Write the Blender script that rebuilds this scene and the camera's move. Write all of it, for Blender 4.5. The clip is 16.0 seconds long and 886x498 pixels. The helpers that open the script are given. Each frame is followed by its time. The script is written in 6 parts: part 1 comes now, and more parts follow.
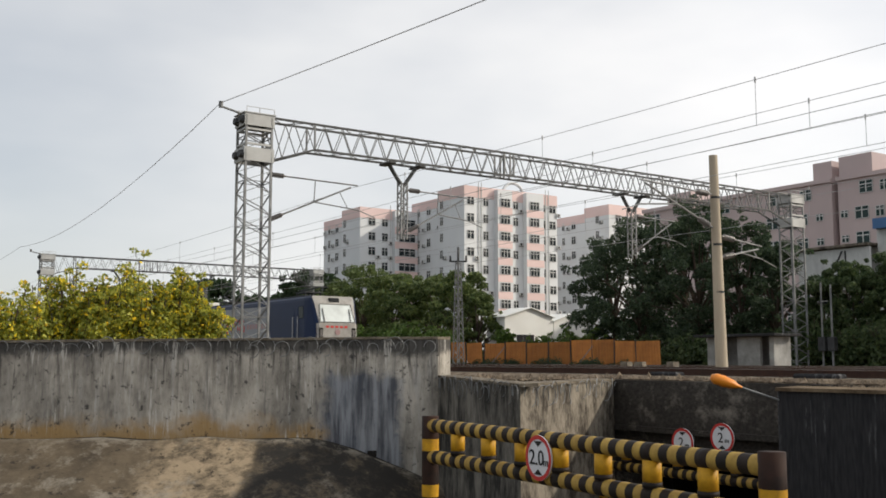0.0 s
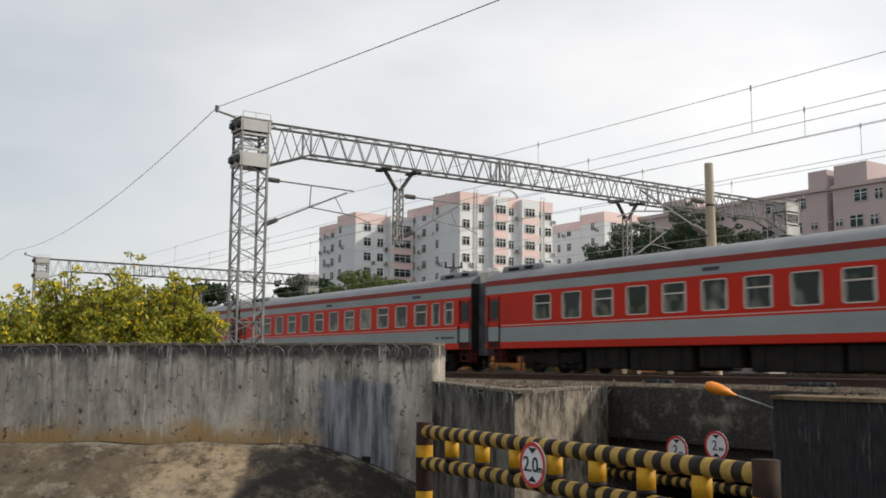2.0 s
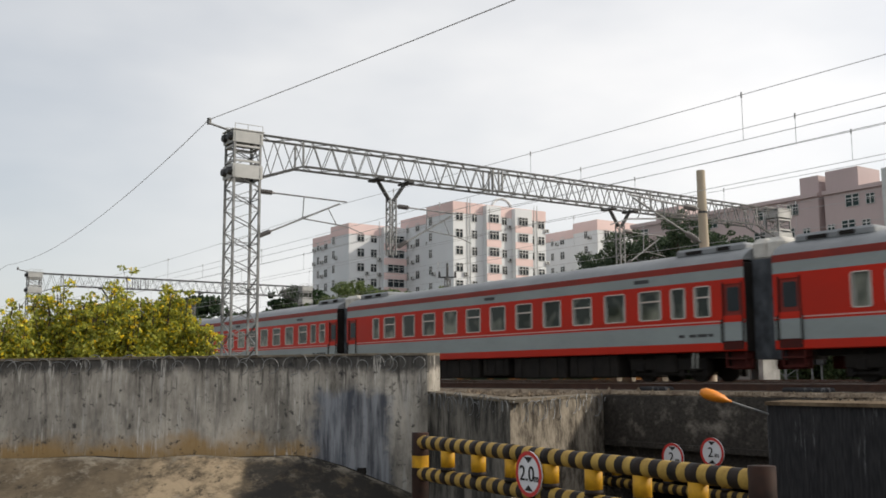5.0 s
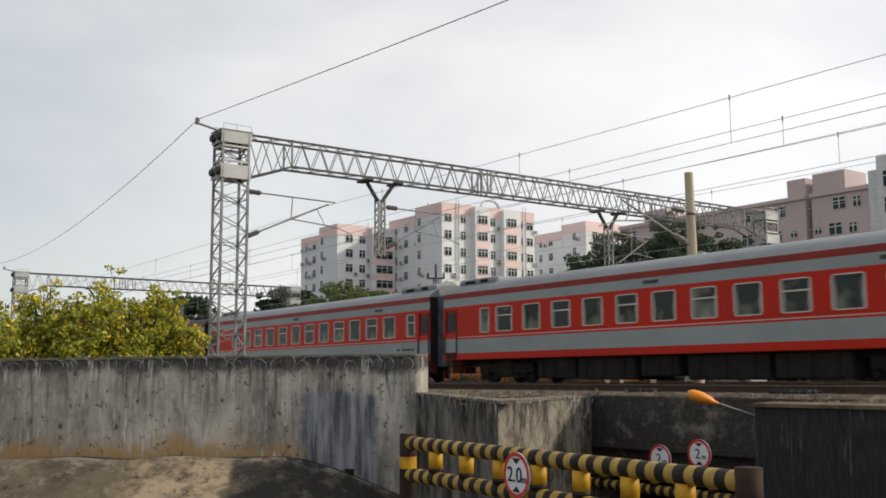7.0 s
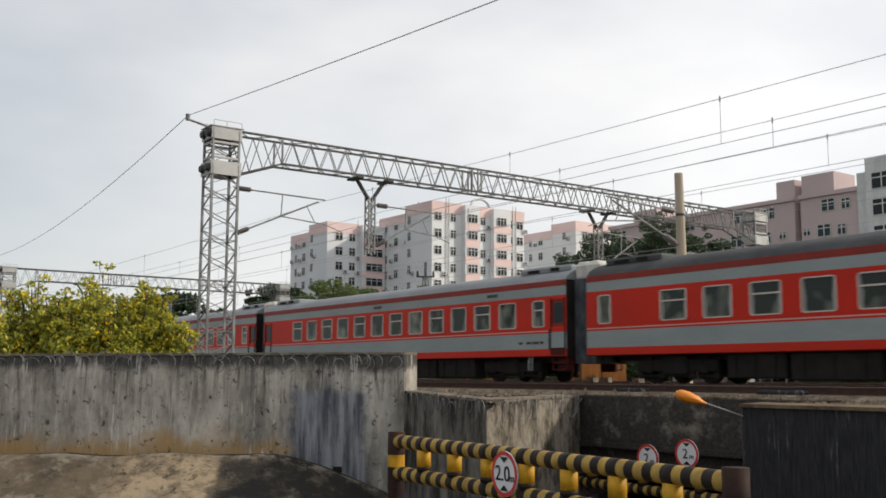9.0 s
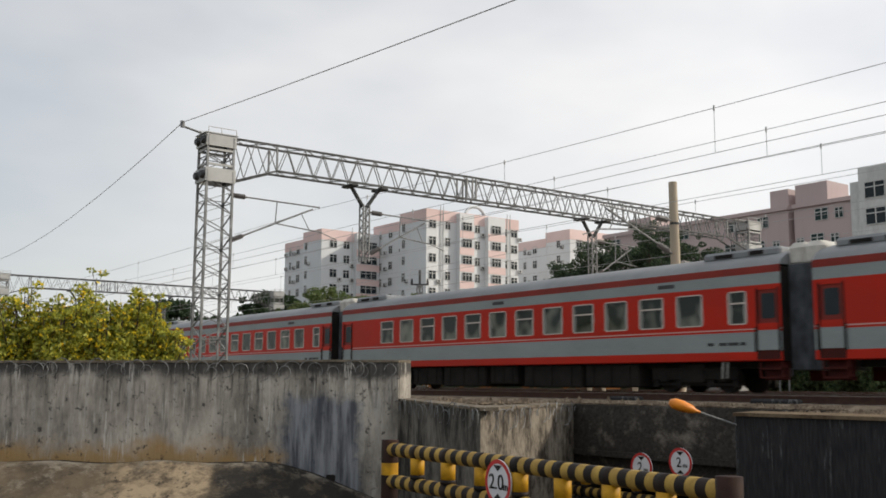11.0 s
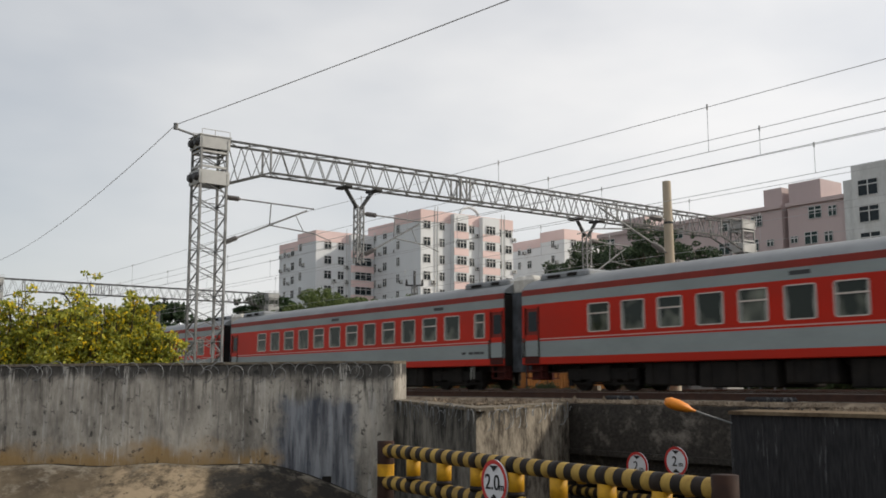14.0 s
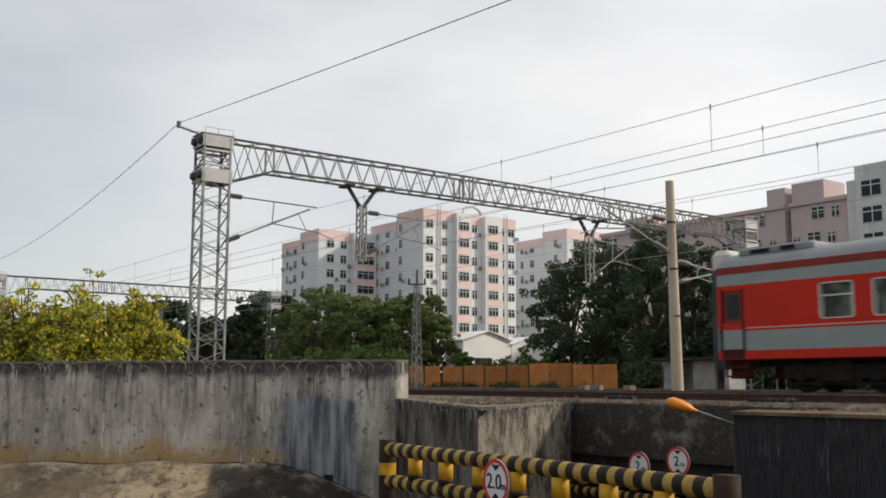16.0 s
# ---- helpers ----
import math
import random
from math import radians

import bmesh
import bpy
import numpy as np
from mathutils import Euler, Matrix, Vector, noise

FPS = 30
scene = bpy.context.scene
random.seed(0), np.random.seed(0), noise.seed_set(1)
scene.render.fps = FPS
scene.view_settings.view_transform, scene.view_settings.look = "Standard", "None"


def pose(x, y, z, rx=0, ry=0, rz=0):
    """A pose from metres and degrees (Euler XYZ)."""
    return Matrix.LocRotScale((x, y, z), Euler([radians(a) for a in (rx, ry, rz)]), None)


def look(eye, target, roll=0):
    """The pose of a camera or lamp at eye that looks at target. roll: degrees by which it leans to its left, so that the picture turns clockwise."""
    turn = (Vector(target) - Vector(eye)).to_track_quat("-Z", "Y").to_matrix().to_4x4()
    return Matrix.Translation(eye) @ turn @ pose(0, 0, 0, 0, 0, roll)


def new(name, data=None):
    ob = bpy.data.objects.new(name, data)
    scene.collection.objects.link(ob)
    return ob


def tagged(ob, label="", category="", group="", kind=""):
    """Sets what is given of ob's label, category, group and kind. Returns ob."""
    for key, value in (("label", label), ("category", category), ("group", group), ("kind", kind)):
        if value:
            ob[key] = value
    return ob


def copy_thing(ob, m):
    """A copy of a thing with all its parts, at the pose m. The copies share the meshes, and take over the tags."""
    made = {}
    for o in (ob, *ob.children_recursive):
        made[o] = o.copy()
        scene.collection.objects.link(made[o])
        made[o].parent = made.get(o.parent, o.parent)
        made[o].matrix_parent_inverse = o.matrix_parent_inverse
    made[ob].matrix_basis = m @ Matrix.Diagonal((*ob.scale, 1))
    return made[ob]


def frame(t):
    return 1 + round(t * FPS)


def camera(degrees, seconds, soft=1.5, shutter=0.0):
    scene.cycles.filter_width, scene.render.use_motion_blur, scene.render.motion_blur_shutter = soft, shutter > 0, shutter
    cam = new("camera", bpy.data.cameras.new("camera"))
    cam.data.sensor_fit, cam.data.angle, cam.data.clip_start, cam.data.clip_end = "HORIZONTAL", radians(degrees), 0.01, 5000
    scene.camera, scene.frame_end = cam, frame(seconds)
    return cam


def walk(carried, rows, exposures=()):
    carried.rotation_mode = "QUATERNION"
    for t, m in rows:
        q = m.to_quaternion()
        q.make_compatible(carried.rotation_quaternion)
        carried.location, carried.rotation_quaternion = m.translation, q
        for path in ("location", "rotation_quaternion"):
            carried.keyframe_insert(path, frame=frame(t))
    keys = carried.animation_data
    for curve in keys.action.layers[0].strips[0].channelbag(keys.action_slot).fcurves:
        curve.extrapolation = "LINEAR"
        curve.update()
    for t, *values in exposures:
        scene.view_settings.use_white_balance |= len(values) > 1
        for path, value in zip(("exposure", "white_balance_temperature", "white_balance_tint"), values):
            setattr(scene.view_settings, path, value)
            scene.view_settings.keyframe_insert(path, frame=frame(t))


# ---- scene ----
# World: x along the railway in the direction of travel, y away across the tracks, z up from the rail heads.
EYE = (0.0, 0.0, 0.232)
ROWS = [
    (0.0, 55.746, 6.430, 0.041),
    (0.5, 55.780, 6.822, 0.098),
    (1.0, 55.699, 6.740, 0.226),
    (1.5, 55.597, 6.788, 0.232),
    (2.0, 55.480, 6.780, 0.380),
    (2.5, 55.330, 6.843, 0.307),
    (3.0, 55.262, 7.032, -0.046),
    (3.5, 55.186, 7.173, -0.303),
    (4.0, 55.187, 7.255, -0.362),
    (6.5, 54.676, 7.481, -0.208),
    (7.0, 54.433, 7.408, -0.199),
    (7.5, 54.273, 7.254, -0.150),
    (8.0, 54.122, 7.109, -0.111),
    (8.5, 53.966, 7.223, 0.030),
    (9.0, 53.840, 7.322, 0.193),
    (11.5, 53.413, 7.875, 0.292),
    (12.0, 53.330, 7.945, 0.256),
    (12.5, 53.303, 7.986, 0.325),
    (13.0, 53.185, 8.006, 0.135),
    (13.5, 53.173, 7.853, 0.206),
    (14.0, 53.191, 7.818, -0.077),
    (14.5, 53.330, 7.789, -0.060),
    (15.0, 53.346, 7.687, 0.251),
    (15.5, 53.302, 7.717, 0.347),
    (16.0, 53.342, 7.759, 0.154),
]
cam = camera(48.35, 16.0, soft=1.7, shutter=0.12)
walk(cam, [(t, pose(*EYE, 90 + p, 0, y) @ pose(0, 0, 0, 0, 0, r)) for t, y, p, r in ROWS], exposures=[(0.0, 0.0), (9.0, 0.0), (11.5, -0.10), (14.5, -0.15), (16.0, -0.08)])

# ---- world and sun ----
SUN_AZ, SUN_EL = 57.0, 27.0
world = bpy.data.worlds.new("hazy_sky")
scene.world = world
world.use_nodes = True
wn, wl = world.node_tree.nodes, world.node_tree.links
wn.clear()
sky = wn.new("ShaderNodeTexSky")
sky.sky_type, sky.sun_disc = "NISHITA", False
sky.sun_elevation, sky.sun_rotation = radians(SUN_EL), radians(90 - SUN_AZ)
sky.air_density, sky.dust_density, sky.ozone_density = 1.0, 1.6, 1.5
geo = wn.new("ShaderNodeTexCoord")
mapping = wn.new("ShaderNodeMapping")
mapping.inputs["Scale"].default_value = (1.0, 1.0, 2.6)
cloud = wn.new("ShaderNodeTexNoise")
cloud.inputs["Scale"].default_value, cloud.inputs["Detail"].default_value, cloud.inputs["Roughness"].default_value = 1.7, 5.0, 0.46
ramp = wn.new("ShaderNodeValToRGB")
ramp.color_ramp.elements[0].position, ramp.color_ramp.elements[0].color = 0.40, (0.55, 0.55, 0.55, 1)
ramp.color_ramp.elements[1].position, ramp.color_ramp.elements[1].color = 0.66, (0.90, 0.90, 0.90, 1)
mix = wn.new("ShaderNodeMix")
mix.data_type = "RGBA"
# haze brightens towards the sun
dot = wn.new("ShaderNodeVectorMath")
dot.operation = "DOT_PRODUCT"
dot.inputs[1].default_value = (math.cos(radians(SUN_AZ)), math.sin(radians(SUN_AZ)), 0.35)
glow = wn.new("ShaderNodeMapRange")
glow.inputs["From Min"].default_value, glow.inputs["From Max"].default_value = -0.5, 0.45
glow.inputs["To Min"].default_value, glow.inputs["To Max"].default_value = 7.6, 11.0
haze = wn.new("ShaderNodeVectorMath")
haze.operation = "SCALE"
tint = wn.new("ShaderNodeMapRange")
tint.data_type = "FLOAT_VECTOR"
tint.inputs[7].default_value, tint.inputs[8].default_value = (-0.5, -0.5, -0.5), (0.3, 0.3, 0.3)
tint.inputs[9].default_value, tint.inputs[10].default_value = (0.985, 1.0, 1.005), (1.02, 1.0, 0.98)
wl.new(dot.outputs["Value"], tint.inputs[6])
wl.new(tint.outputs["Vector"], haze.inputs[0])
wl.new(geo.outputs["Generated"], dot.inputs[0])
wl.new(dot.outputs["Value"], glow.inputs["Value"])
wl.new(glow.outputs["Result"], haze.inputs["Scale"])
wl.new(haze.outputs["Vector"], mix.inputs["B"])
back = wn.new("ShaderNodeBackground")
back.inputs["Strength"].default_value = 0.105
out = wn.new("ShaderNodeOutputWorld")
wl.new(geo.outputs["Generated"], mapping.inputs["Vector"])
wl.new(mapping.outputs["Vector"], cloud.inputs["Vector"])
wl.new(cloud.outputs["Fac"], ramp.inputs["Fac"])
wl.new(ramp.outputs["Color"], mix.inputs["Factor"])
wl.new(sky.outputs["Color"], mix.inputs["A"])
wl.new(mix.outputs["Result"], back.inputs["Color"])
wl.new(back.outputs["Background"], out.inputs["Surface"])

lamp = bpy.data.lights.new("sun", "SUN")
lamp.energy, lamp.angle, lamp.color = 3.0, radians(1.2), (1.0, 0.90, 0.76)
sun_way = Vector((math.cos(radians(SUN_AZ)) * math.cos(radians(SUN_EL)), math.sin(radians(SUN_AZ)) * math.cos(radians(SUN_EL)), math.sin(radians(SUN_EL))))
sun = new("sun", lamp)
sun.matrix_world = look(sun_way * 300, (0, 0, 0))


# ---- materials ----
def mat(name, base, second=None, rough=0.7, metal=0.0, scale=3.0, amount=0.5, bump=0.0, fine=30.0, stretch=(1, 1, 1), each=0.0, contrast=(0.35, 0.65), spec=0.4, rougher=0.5):
    """A surface of two colours mixed by coarse and fine noise, with fine relief."""
    m = bpy.data.materials.new(name)
    m.use_nodes = True
    n, l = m.node_tree.nodes, m.node_tree.links
    b = n["Principled BSDF"]
    b.inputs["Roughness"].default_value, b.inputs["Metallic"].default_value = rough, metal
    b.inputs["Specular IOR Level"].default_value = spec
    second = second or tuple(c * 0.7 for c in base)
    tc = n.new("ShaderNodeTexCoord")
    mp = n.new("ShaderNodeMapping")
    mp.inputs["Scale"].default_value = stretch
    l.new(tc.outputs["Object"], mp.inputs["Vector"])
    n1, n2 = n.new("ShaderNodeTexNoise"), n.new("ShaderNodeTexNoise")
    n1.inputs["Scale"].default_value, n1.inputs["Detail"].default_value, n1.inputs["Roughness"].default_value = scale, 9.0, rougher
    n2.inputs["Scale"].default_value, n2.inputs["Detail"].default_value = fine, 3.0
    for k in (n1, n2):
        l.new(mp.outputs["Vector"], k.inputs["Vector"])
    mr = n.new("ShaderNodeMapRange")
    mr.inputs["From Min"].default_value, mr.inputs["From Max"].default_value = contrast
    l.new(n1.outputs["Fac"], mr.inputs["Value"])
    add = n.new("ShaderNodeMath")
    add.operation = "MULTIPLY_ADD"
    l.new(n2.outputs["Fac"], add.inputs[0])
    add.inputs[1].default_value = 0.5
    l.new(mr.outputs["Result"], add.inputs[2])
    sc = n.new("ShaderNodeMath")
    sc.operation, sc.use_clamp = "MULTIPLY", True
    l.new(add.outputs[0], sc.inputs[0])
    sc.inputs[1].default_value = amount
    mx = n.new("ShaderNodeMix")
    mx.data_type = "RGBA"
    mx.inputs["A"].default_value, mx.inputs["B"].default_value = (*base, 1), (*second, 1)
    l.new(sc.outputs[0], mx.inputs["Factor"])
    colour = mx.outputs["Result"]
    if each:
        oi = n.new("ShaderNodeObjectInfo")
        hv = n.new("ShaderNodeHueSaturation")
        vr = n.new("ShaderNodeMapRange")
        vr.inputs["To Min"].default_value, vr.inputs["To Max"].default_value = 1 - each, 1 + each
        l.new(oi.outputs["Random"], vr.inputs["Value"])
        l.new(vr.outputs["Result"], hv.inputs["Value"])
        l.new(colour, hv.inputs["Color"])
        colour = hv.outputs["Color"]
    l.new(colour, b.inputs["Base Color"])
    if bump:
        bp = n.new("ShaderNodeBump")
        bp.inputs["Strength"].default_value, bp.inputs["Distance"].default_value = bump, 0.03
        l.new(n2.outputs["Fac"], bp.inputs["Height"])
        l.new(bp.outputs["Normal"], b.inputs["Normal"])
    return m


def foliage(name, dark, light, extra=None):
    """Leaves, each island with its own green; a little light passes through."""
    m = bpy.data.materials.new(name)
    m.use_nodes = True
    n, l = m.node_tree.nodes, m.node_tree.links
    b = n["Principled BSDF"]
    b.inputs["Roughness"].default_value = 0.55
    g = n.new("ShaderNodeNewGeometry")
    r = n.new("ShaderNodeValToRGB")
    r.color_ramp.elements[0].color, r.color_ramp.elements[1].color = (*dark, 1), (*light, 1)
    if extra:
        r.color_ramp.elements[1].position = 0.86
        e = r.color_ramp.elements.new(0.92)
        e.color = (*extra, 1)
    l.new(g.outputs["Random Per Island"], r.inputs["Fac"])
    l.new(r.outputs["Color"], b.inputs["Base Color"])
    t = n.new("ShaderNodeBsdfTranslucent")
    l.new(r.outputs["Color"], t.inputs["Color"])
    s = n.new("ShaderNodeMixShader")
    s.inputs["Fac"].default_value = 0.4
    o = n["Material Output"]
    l.new(b.outputs["BSDF"], s.inputs[1])
    l.new(t.outputs["BSDF"], s.inputs[2])
    l.new(s.outputs["Shader"], o.inputs["Surface"])
    return m


def glass(name, tint, rough=0.08):
    m = mat(name, tint, tuple(c * 1.6 for c in tint), rough, scale=1.3, amount=0.5)
    m.node_tree.nodes["Principled BSDF"].inputs["Specular IOR Level"].default_value = 0.12
    return m


def pane_glass(name, dark, pale):
    """Carriage glass: some panes clear on a dark inside, some with drawn blinds; seats and sills show in the lower half."""
    m = glass(name, dark)
    n, l = m.node_tree.nodes, m.node_tree.links
    b = n["Principled BSDF"]
    b.inputs["Specular IOR Level"].default_value = 0.22
    oi, tc, sep = n.new("ShaderNodeObjectInfo"), n.new("ShaderNodeTexCoord"), n.new("ShaderNodeSeparateXYZ")
    l.new(tc.outputs["Object"], sep.inputs[0])
    ns = n.new("ShaderNodeTexNoise")
    ns.noise_dimensions = "4D"
    ns.inputs["Scale"].default_value, ns.inputs["Detail"].default_value = 2.2, 0.0
    l.new(tc.outputs["Object"], ns.inputs["Vector"])
    wv = n.new("ShaderNodeMath")
    wv.operation = "MULTIPLY"
    wv.inputs[1].default_value = 97.0
    l.new(oi.outputs["Random"], wv.inputs[0])
    l.new(wv.outputs[0], ns.inputs["W"])
    low = n.new("ShaderNodeMapRange")
    low.inputs["From Min"].default_value, low.inputs["From Max"].default_value = 2.75, 2.15
    low.inputs["To Min"].default_value, low.inputs["To Max"].default_value = -0.12, 0.14
    l.new(sep.outputs["Z"], low.inputs["Value"])
    blind = n.new("ShaderNodeMapRange")
    blind.inputs["From Min"].default_value, blind.inputs["From Max"].default_value = 0.55, 1.0
    blind.inputs["To Min"].default_value, blind.inputs["To Max"].default_value = -0.06, 0.34
    l.new(oi.outputs["Random"], blind.inputs["Value"])
    a1, a2, r = n.new("ShaderNodeMath"), n.new("ShaderNodeMath"), n.new("ShaderNodeMapRange")
    l.new(ns.outputs["Fac"], a1.inputs[0])
    l.new(low.outputs["Result"], a1.inputs[1])
    l.new(a1.outputs[0], a2.inputs[0])
    l.new(blind.outputs["Result"], a2.inputs[1])
    r.inputs["From Min"].default_value, r.inputs["From Max"].default_value = 0.46, 0.92
    l.new(a2.outputs[0], r.inputs["Value"])
    mx = n.new("ShaderNodeMix")
    mx.data_type = "RGBA"
    mx.inputs["A"].default_value, mx.inputs["B"].default_value = (*dark, 1), (*pale, 1)
    l.new(r.outputs["Result"], mx.inputs["Factor"])
    l.new(mx.outputs["Result"], b.inputs["Base Color"])
    return m


CONCRETE = mat("weathered_concrete", (0.26, 0.24, 0.205), (0.035, 0.033, 0.030), 0.92, scale=1.2, amount=0.9, bump=0.8, fine=9.0, stretch=(1.3, 1.3, 0.5), contrast=(0.36, 0.62), spec=0.15, rougher=0.7)
# near-black concrete with sparse pale vertical streaks
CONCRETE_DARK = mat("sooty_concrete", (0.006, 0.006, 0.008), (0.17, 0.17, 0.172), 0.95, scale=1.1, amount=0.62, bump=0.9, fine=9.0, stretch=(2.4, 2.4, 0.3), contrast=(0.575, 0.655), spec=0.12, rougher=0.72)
CONCRETE_PALE = mat("pale_concrete", (0.31, 0.275, 0.22), (0.055, 0.046, 0.037), 0.92, scale=1.5, amount=0.95, bump=0.9, fine=9.0, stretch=(1, 1, 0.7), contrast=(0.42, 0.64), spec=0.15, rougher=0.76)
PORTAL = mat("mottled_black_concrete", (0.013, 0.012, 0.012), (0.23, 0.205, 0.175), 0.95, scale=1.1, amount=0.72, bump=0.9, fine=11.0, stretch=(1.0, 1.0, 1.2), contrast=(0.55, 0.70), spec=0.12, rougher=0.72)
COPING = mat("mortar_coping", (0.28, 0.24, 0.185), (0.075, 0.064, 0.048), 0.92, scale=2.8, amount=0.8, bump=0.8, fine=16, spec=0.15, rougher=0.7)
GROUND = mat("stony_dirt", (0.070, 0.048, 0.031), (0.21, 0.16, 0.105), 0.95, scale=1.8, amount=0.75, bump=1.0, fine=9, spec=0.12, rougher=0.75)
BALLAST = mat("rusty_ballast", (0.075, 0.052, 0.037), (0.29, 0.235, 0.17), 0.95, scale=2.5, amount=0.7, bump=1.0, fine=14, spec=0.15)
RUST = mat("rusted_steel", (0.045, 0.024, 0.018), (0.085, 0.042, 0.028), 0.75, 0.3, scale=4, amount=0.6, fine=40)
RAILTOP = mat("polished_rail_head", (0.42, 0.40, 0.38), (0.25, 0.22, 0.2), 0.3, 0.9, scale=4, amount=0.4)
SLEEPER = mat("sleeper_concrete", (0.20, 0.18, 0.15), (0.11, 0.10, 0.085), 0.95, scale=5, amount=0.6, each=0.15)
ZINC = mat("galvanised_steel", (0.27, 0.275, 0.275), (0.11, 0.115, 0.115), 0.6, 0.3, scale=2, amount=0.7, fine=20)
ZINC_PLATE = mat("zinc_plate", (0.46, 0.47, 0.46), (0.33, 0.335, 0.33), 0.6, 0.15, scale=1.5, amount=0.6, fine=14)
ZINC_DARK = mat("aged_zinc", (0.085, 0.088, 0.088), (0.04, 0.042, 0.042), 0.65, 0.3, scale=2, amount=0.7, fine=20)
DARKSTEEL = mat("dark_steel", (0.07, 0.072, 0.075), (0.035, 0.036, 0.038), 0.6, 0.5, scale=3, amount=0.5)
INSUL = mat("grey_porcelain", (0.16, 0.15, 0.145), (0.10, 0.095, 0.09), 0.35, scale=6, amount=0.4)
WIRE = mat("weathered_wire", (0.44, 0.445, 0.45), (0.34, 0.34, 0.345), 0.6, 0.2, amount=0.3)
POLE = mat("spun_concrete", (0.47, 0.405, 0.31), (0.31, 0.265, 0.20), 0.85, scale=1.2, amount=0.6, bump=0.2, fine=20, stretch=(1, 1, 0.3))
YELLOW = mat("worn_yellow_paint", (0.68, 0.37, 0.015), (0.26, 0.13, 0.02), 0.55, scale=5, amount=0.5, fine=25, spec=0.25, rougher=0.65)
PALE_YELLOW = mat("faded_yellow_band", (0.50, 0.335, 0.075), (0.20, 0.12, 0.035), 0.6, scale=5, amount=0.6, fine=25, spec=0.2, rougher=0.65)
BLACK = mat("worn_black_paint", (0.014, 0.013, 0.012), (0.04, 0.027, 0.021), 0.6, scale=4, amount=0.5, fine=25, spec=0.15)
RUSTBLACK = mat("rusty_black_paint", (0.016, 0.012, 0.011), (0.05, 0.024, 0.016), 0.7, scale=3, amount=0.6, fine=18, spec=0.15)
SIGN_WHITE = mat("sign_white", (0.72, 0.73, 0.76), (0.6, 0.6, 0.62), 0.5, scale=3, amount=0.4)
SIGN_RED = mat("sign_red", (0.55, 0.03, 0.03), (0.42, 0.05, 0.04), 0.5, scale=3, amount=0.4)
SIGN_BLACK = mat("sign_black", (0.012, 0.012, 0.013), None, 0.6)
ORANGE = mat("orange_plastic", (0.80, 0.27, 0.02), (0.62, 0.19, 0.02), 0.45, scale=3, amount=0.4)
COACH_RED = mat("coach_red", (0.54, 0.022, 0.008), (0.37, 0.026, 0.014), 0.45, scale=0.5, amount=0.5, fine=6, stretch=(0.6, 1, 1.2), each=0.08, spec=0.15)
COACH_GREY = mat("coach_grey", (0.295, 0.335, 0.335), (0.215, 0.245, 0.245), 0.5, scale=0.6, amount=0.6, fine=5, stretch=(0.6, 1, 1.4), spec=0.2, rougher=0.62)
COACH_ROOF = mat("coach_roof", (0.26, 0.275, 0.285), (0.17, 0.18, 0.19), 0.5, 0.05, scale=0.6, amount=0.7, fine=4, rougher=0.62)
COACH_SOOT = mat("sooty_coach_roof", (0.075, 0.078, 0.08), (0.028, 0.029, 0.03), 0.7, scale=0.6, amount=0.8, fine=4, rougher=0.65)
COACH_MAROON = mat("coach_maroon_line", (0.27, 0.030, 0.020), (0.15, 0.028, 0.022), 0.5, scale=0.8, amount=0.5, spec=0.2)
COACH_LINE = mat("coach_pale_line", (0.58, 0.36, 0.33), (0.45, 0.28, 0.25), 0.5, scale=1, amount=0.5)
WINFRAME = mat("aluminium_frame", (0.60, 0.52, 0.47), (0.46, 0.40, 0.36), 0.45, 0.4, amount=0.3)
WINGLASS = pane_glass("coach_glass", (0.018, 0.025, 0.021), (0.20, 0.21, 0.17))
CURTAIN = mat("pale_curtain", (0.40, 0.41, 0.38), (0.22, 0.23, 0.21), 0.9, scale=3, amount=0.7, stretch=(3, 1, 0.3))
UNDER = mat("underframe_grime", (0.013, 0.012, 0.012), (0.028, 0.025, 0.022), 0.9, scale=2, amount=0.6, spec=0.15)
RUBBER = mat("gangway_rubber", (0.125, 0.14, 0.16), (0.04, 0.045, 0.053), 0.8, scale=2.2, amount=0.85, stretch=(1, 1, 0.6), rougher=0.65)
LOCO_BLUE = mat("loco_blue", (0.011, 0.024, 0.070), (0.011, 0.019, 0.046), 0.45, scale=0.5, amount=0.6, fine=5, spec=0.18)
LOCO_GREY = mat("loco_grey", (0.27, 0.285, 0.30), (0.21, 0.22, 0.235), 0.5, scale=0.6, amount=0.5, fine=5, spec=0.2)
LOCO_FRONT = mat("loco_front_grey", (0.42, 0.41, 0.385), (0.24, 0.23, 0.21), 0.5, scale=1.6, amount=0.7, spec=0.25, rougher=0.62)
LOCO_SKIRT = mat("loco_skirt_grey", (0.034, 0.037, 0.040), (0.018, 0.019, 0.021), 0.7, scale=1, amount=0.6, spec=0.15)
SCRIPT_RED = mat("script_red", (0.55, 0.035, 0.03), (0.42, 0.04, 0.035), 0.6, amount=0.4)
FAINT_RED = mat("faded_pink_paint", (0.34, 0.20, 0.20), (0.30, 0.22, 0.22), 0.6, amount=0.5)
STEP_RED = mat("grimy_red_steel", (0.085, 0.014, 0.011), (0.04, 0.012, 0.010), 0.7, amount=0.6, spec=0.15)
HOOD = mat("dirty_white_hood", (0.66, 0.65, 0.61), (0.40, 0.385, 0.35), 0.7, scale=1.5, amount=0.7, rougher=0.65)
# pale base colour stands for the bright reflection on the windscreen
SCREEN = glass("windscreen_glass", (0.52, 0.56, 0.55), 0.05)
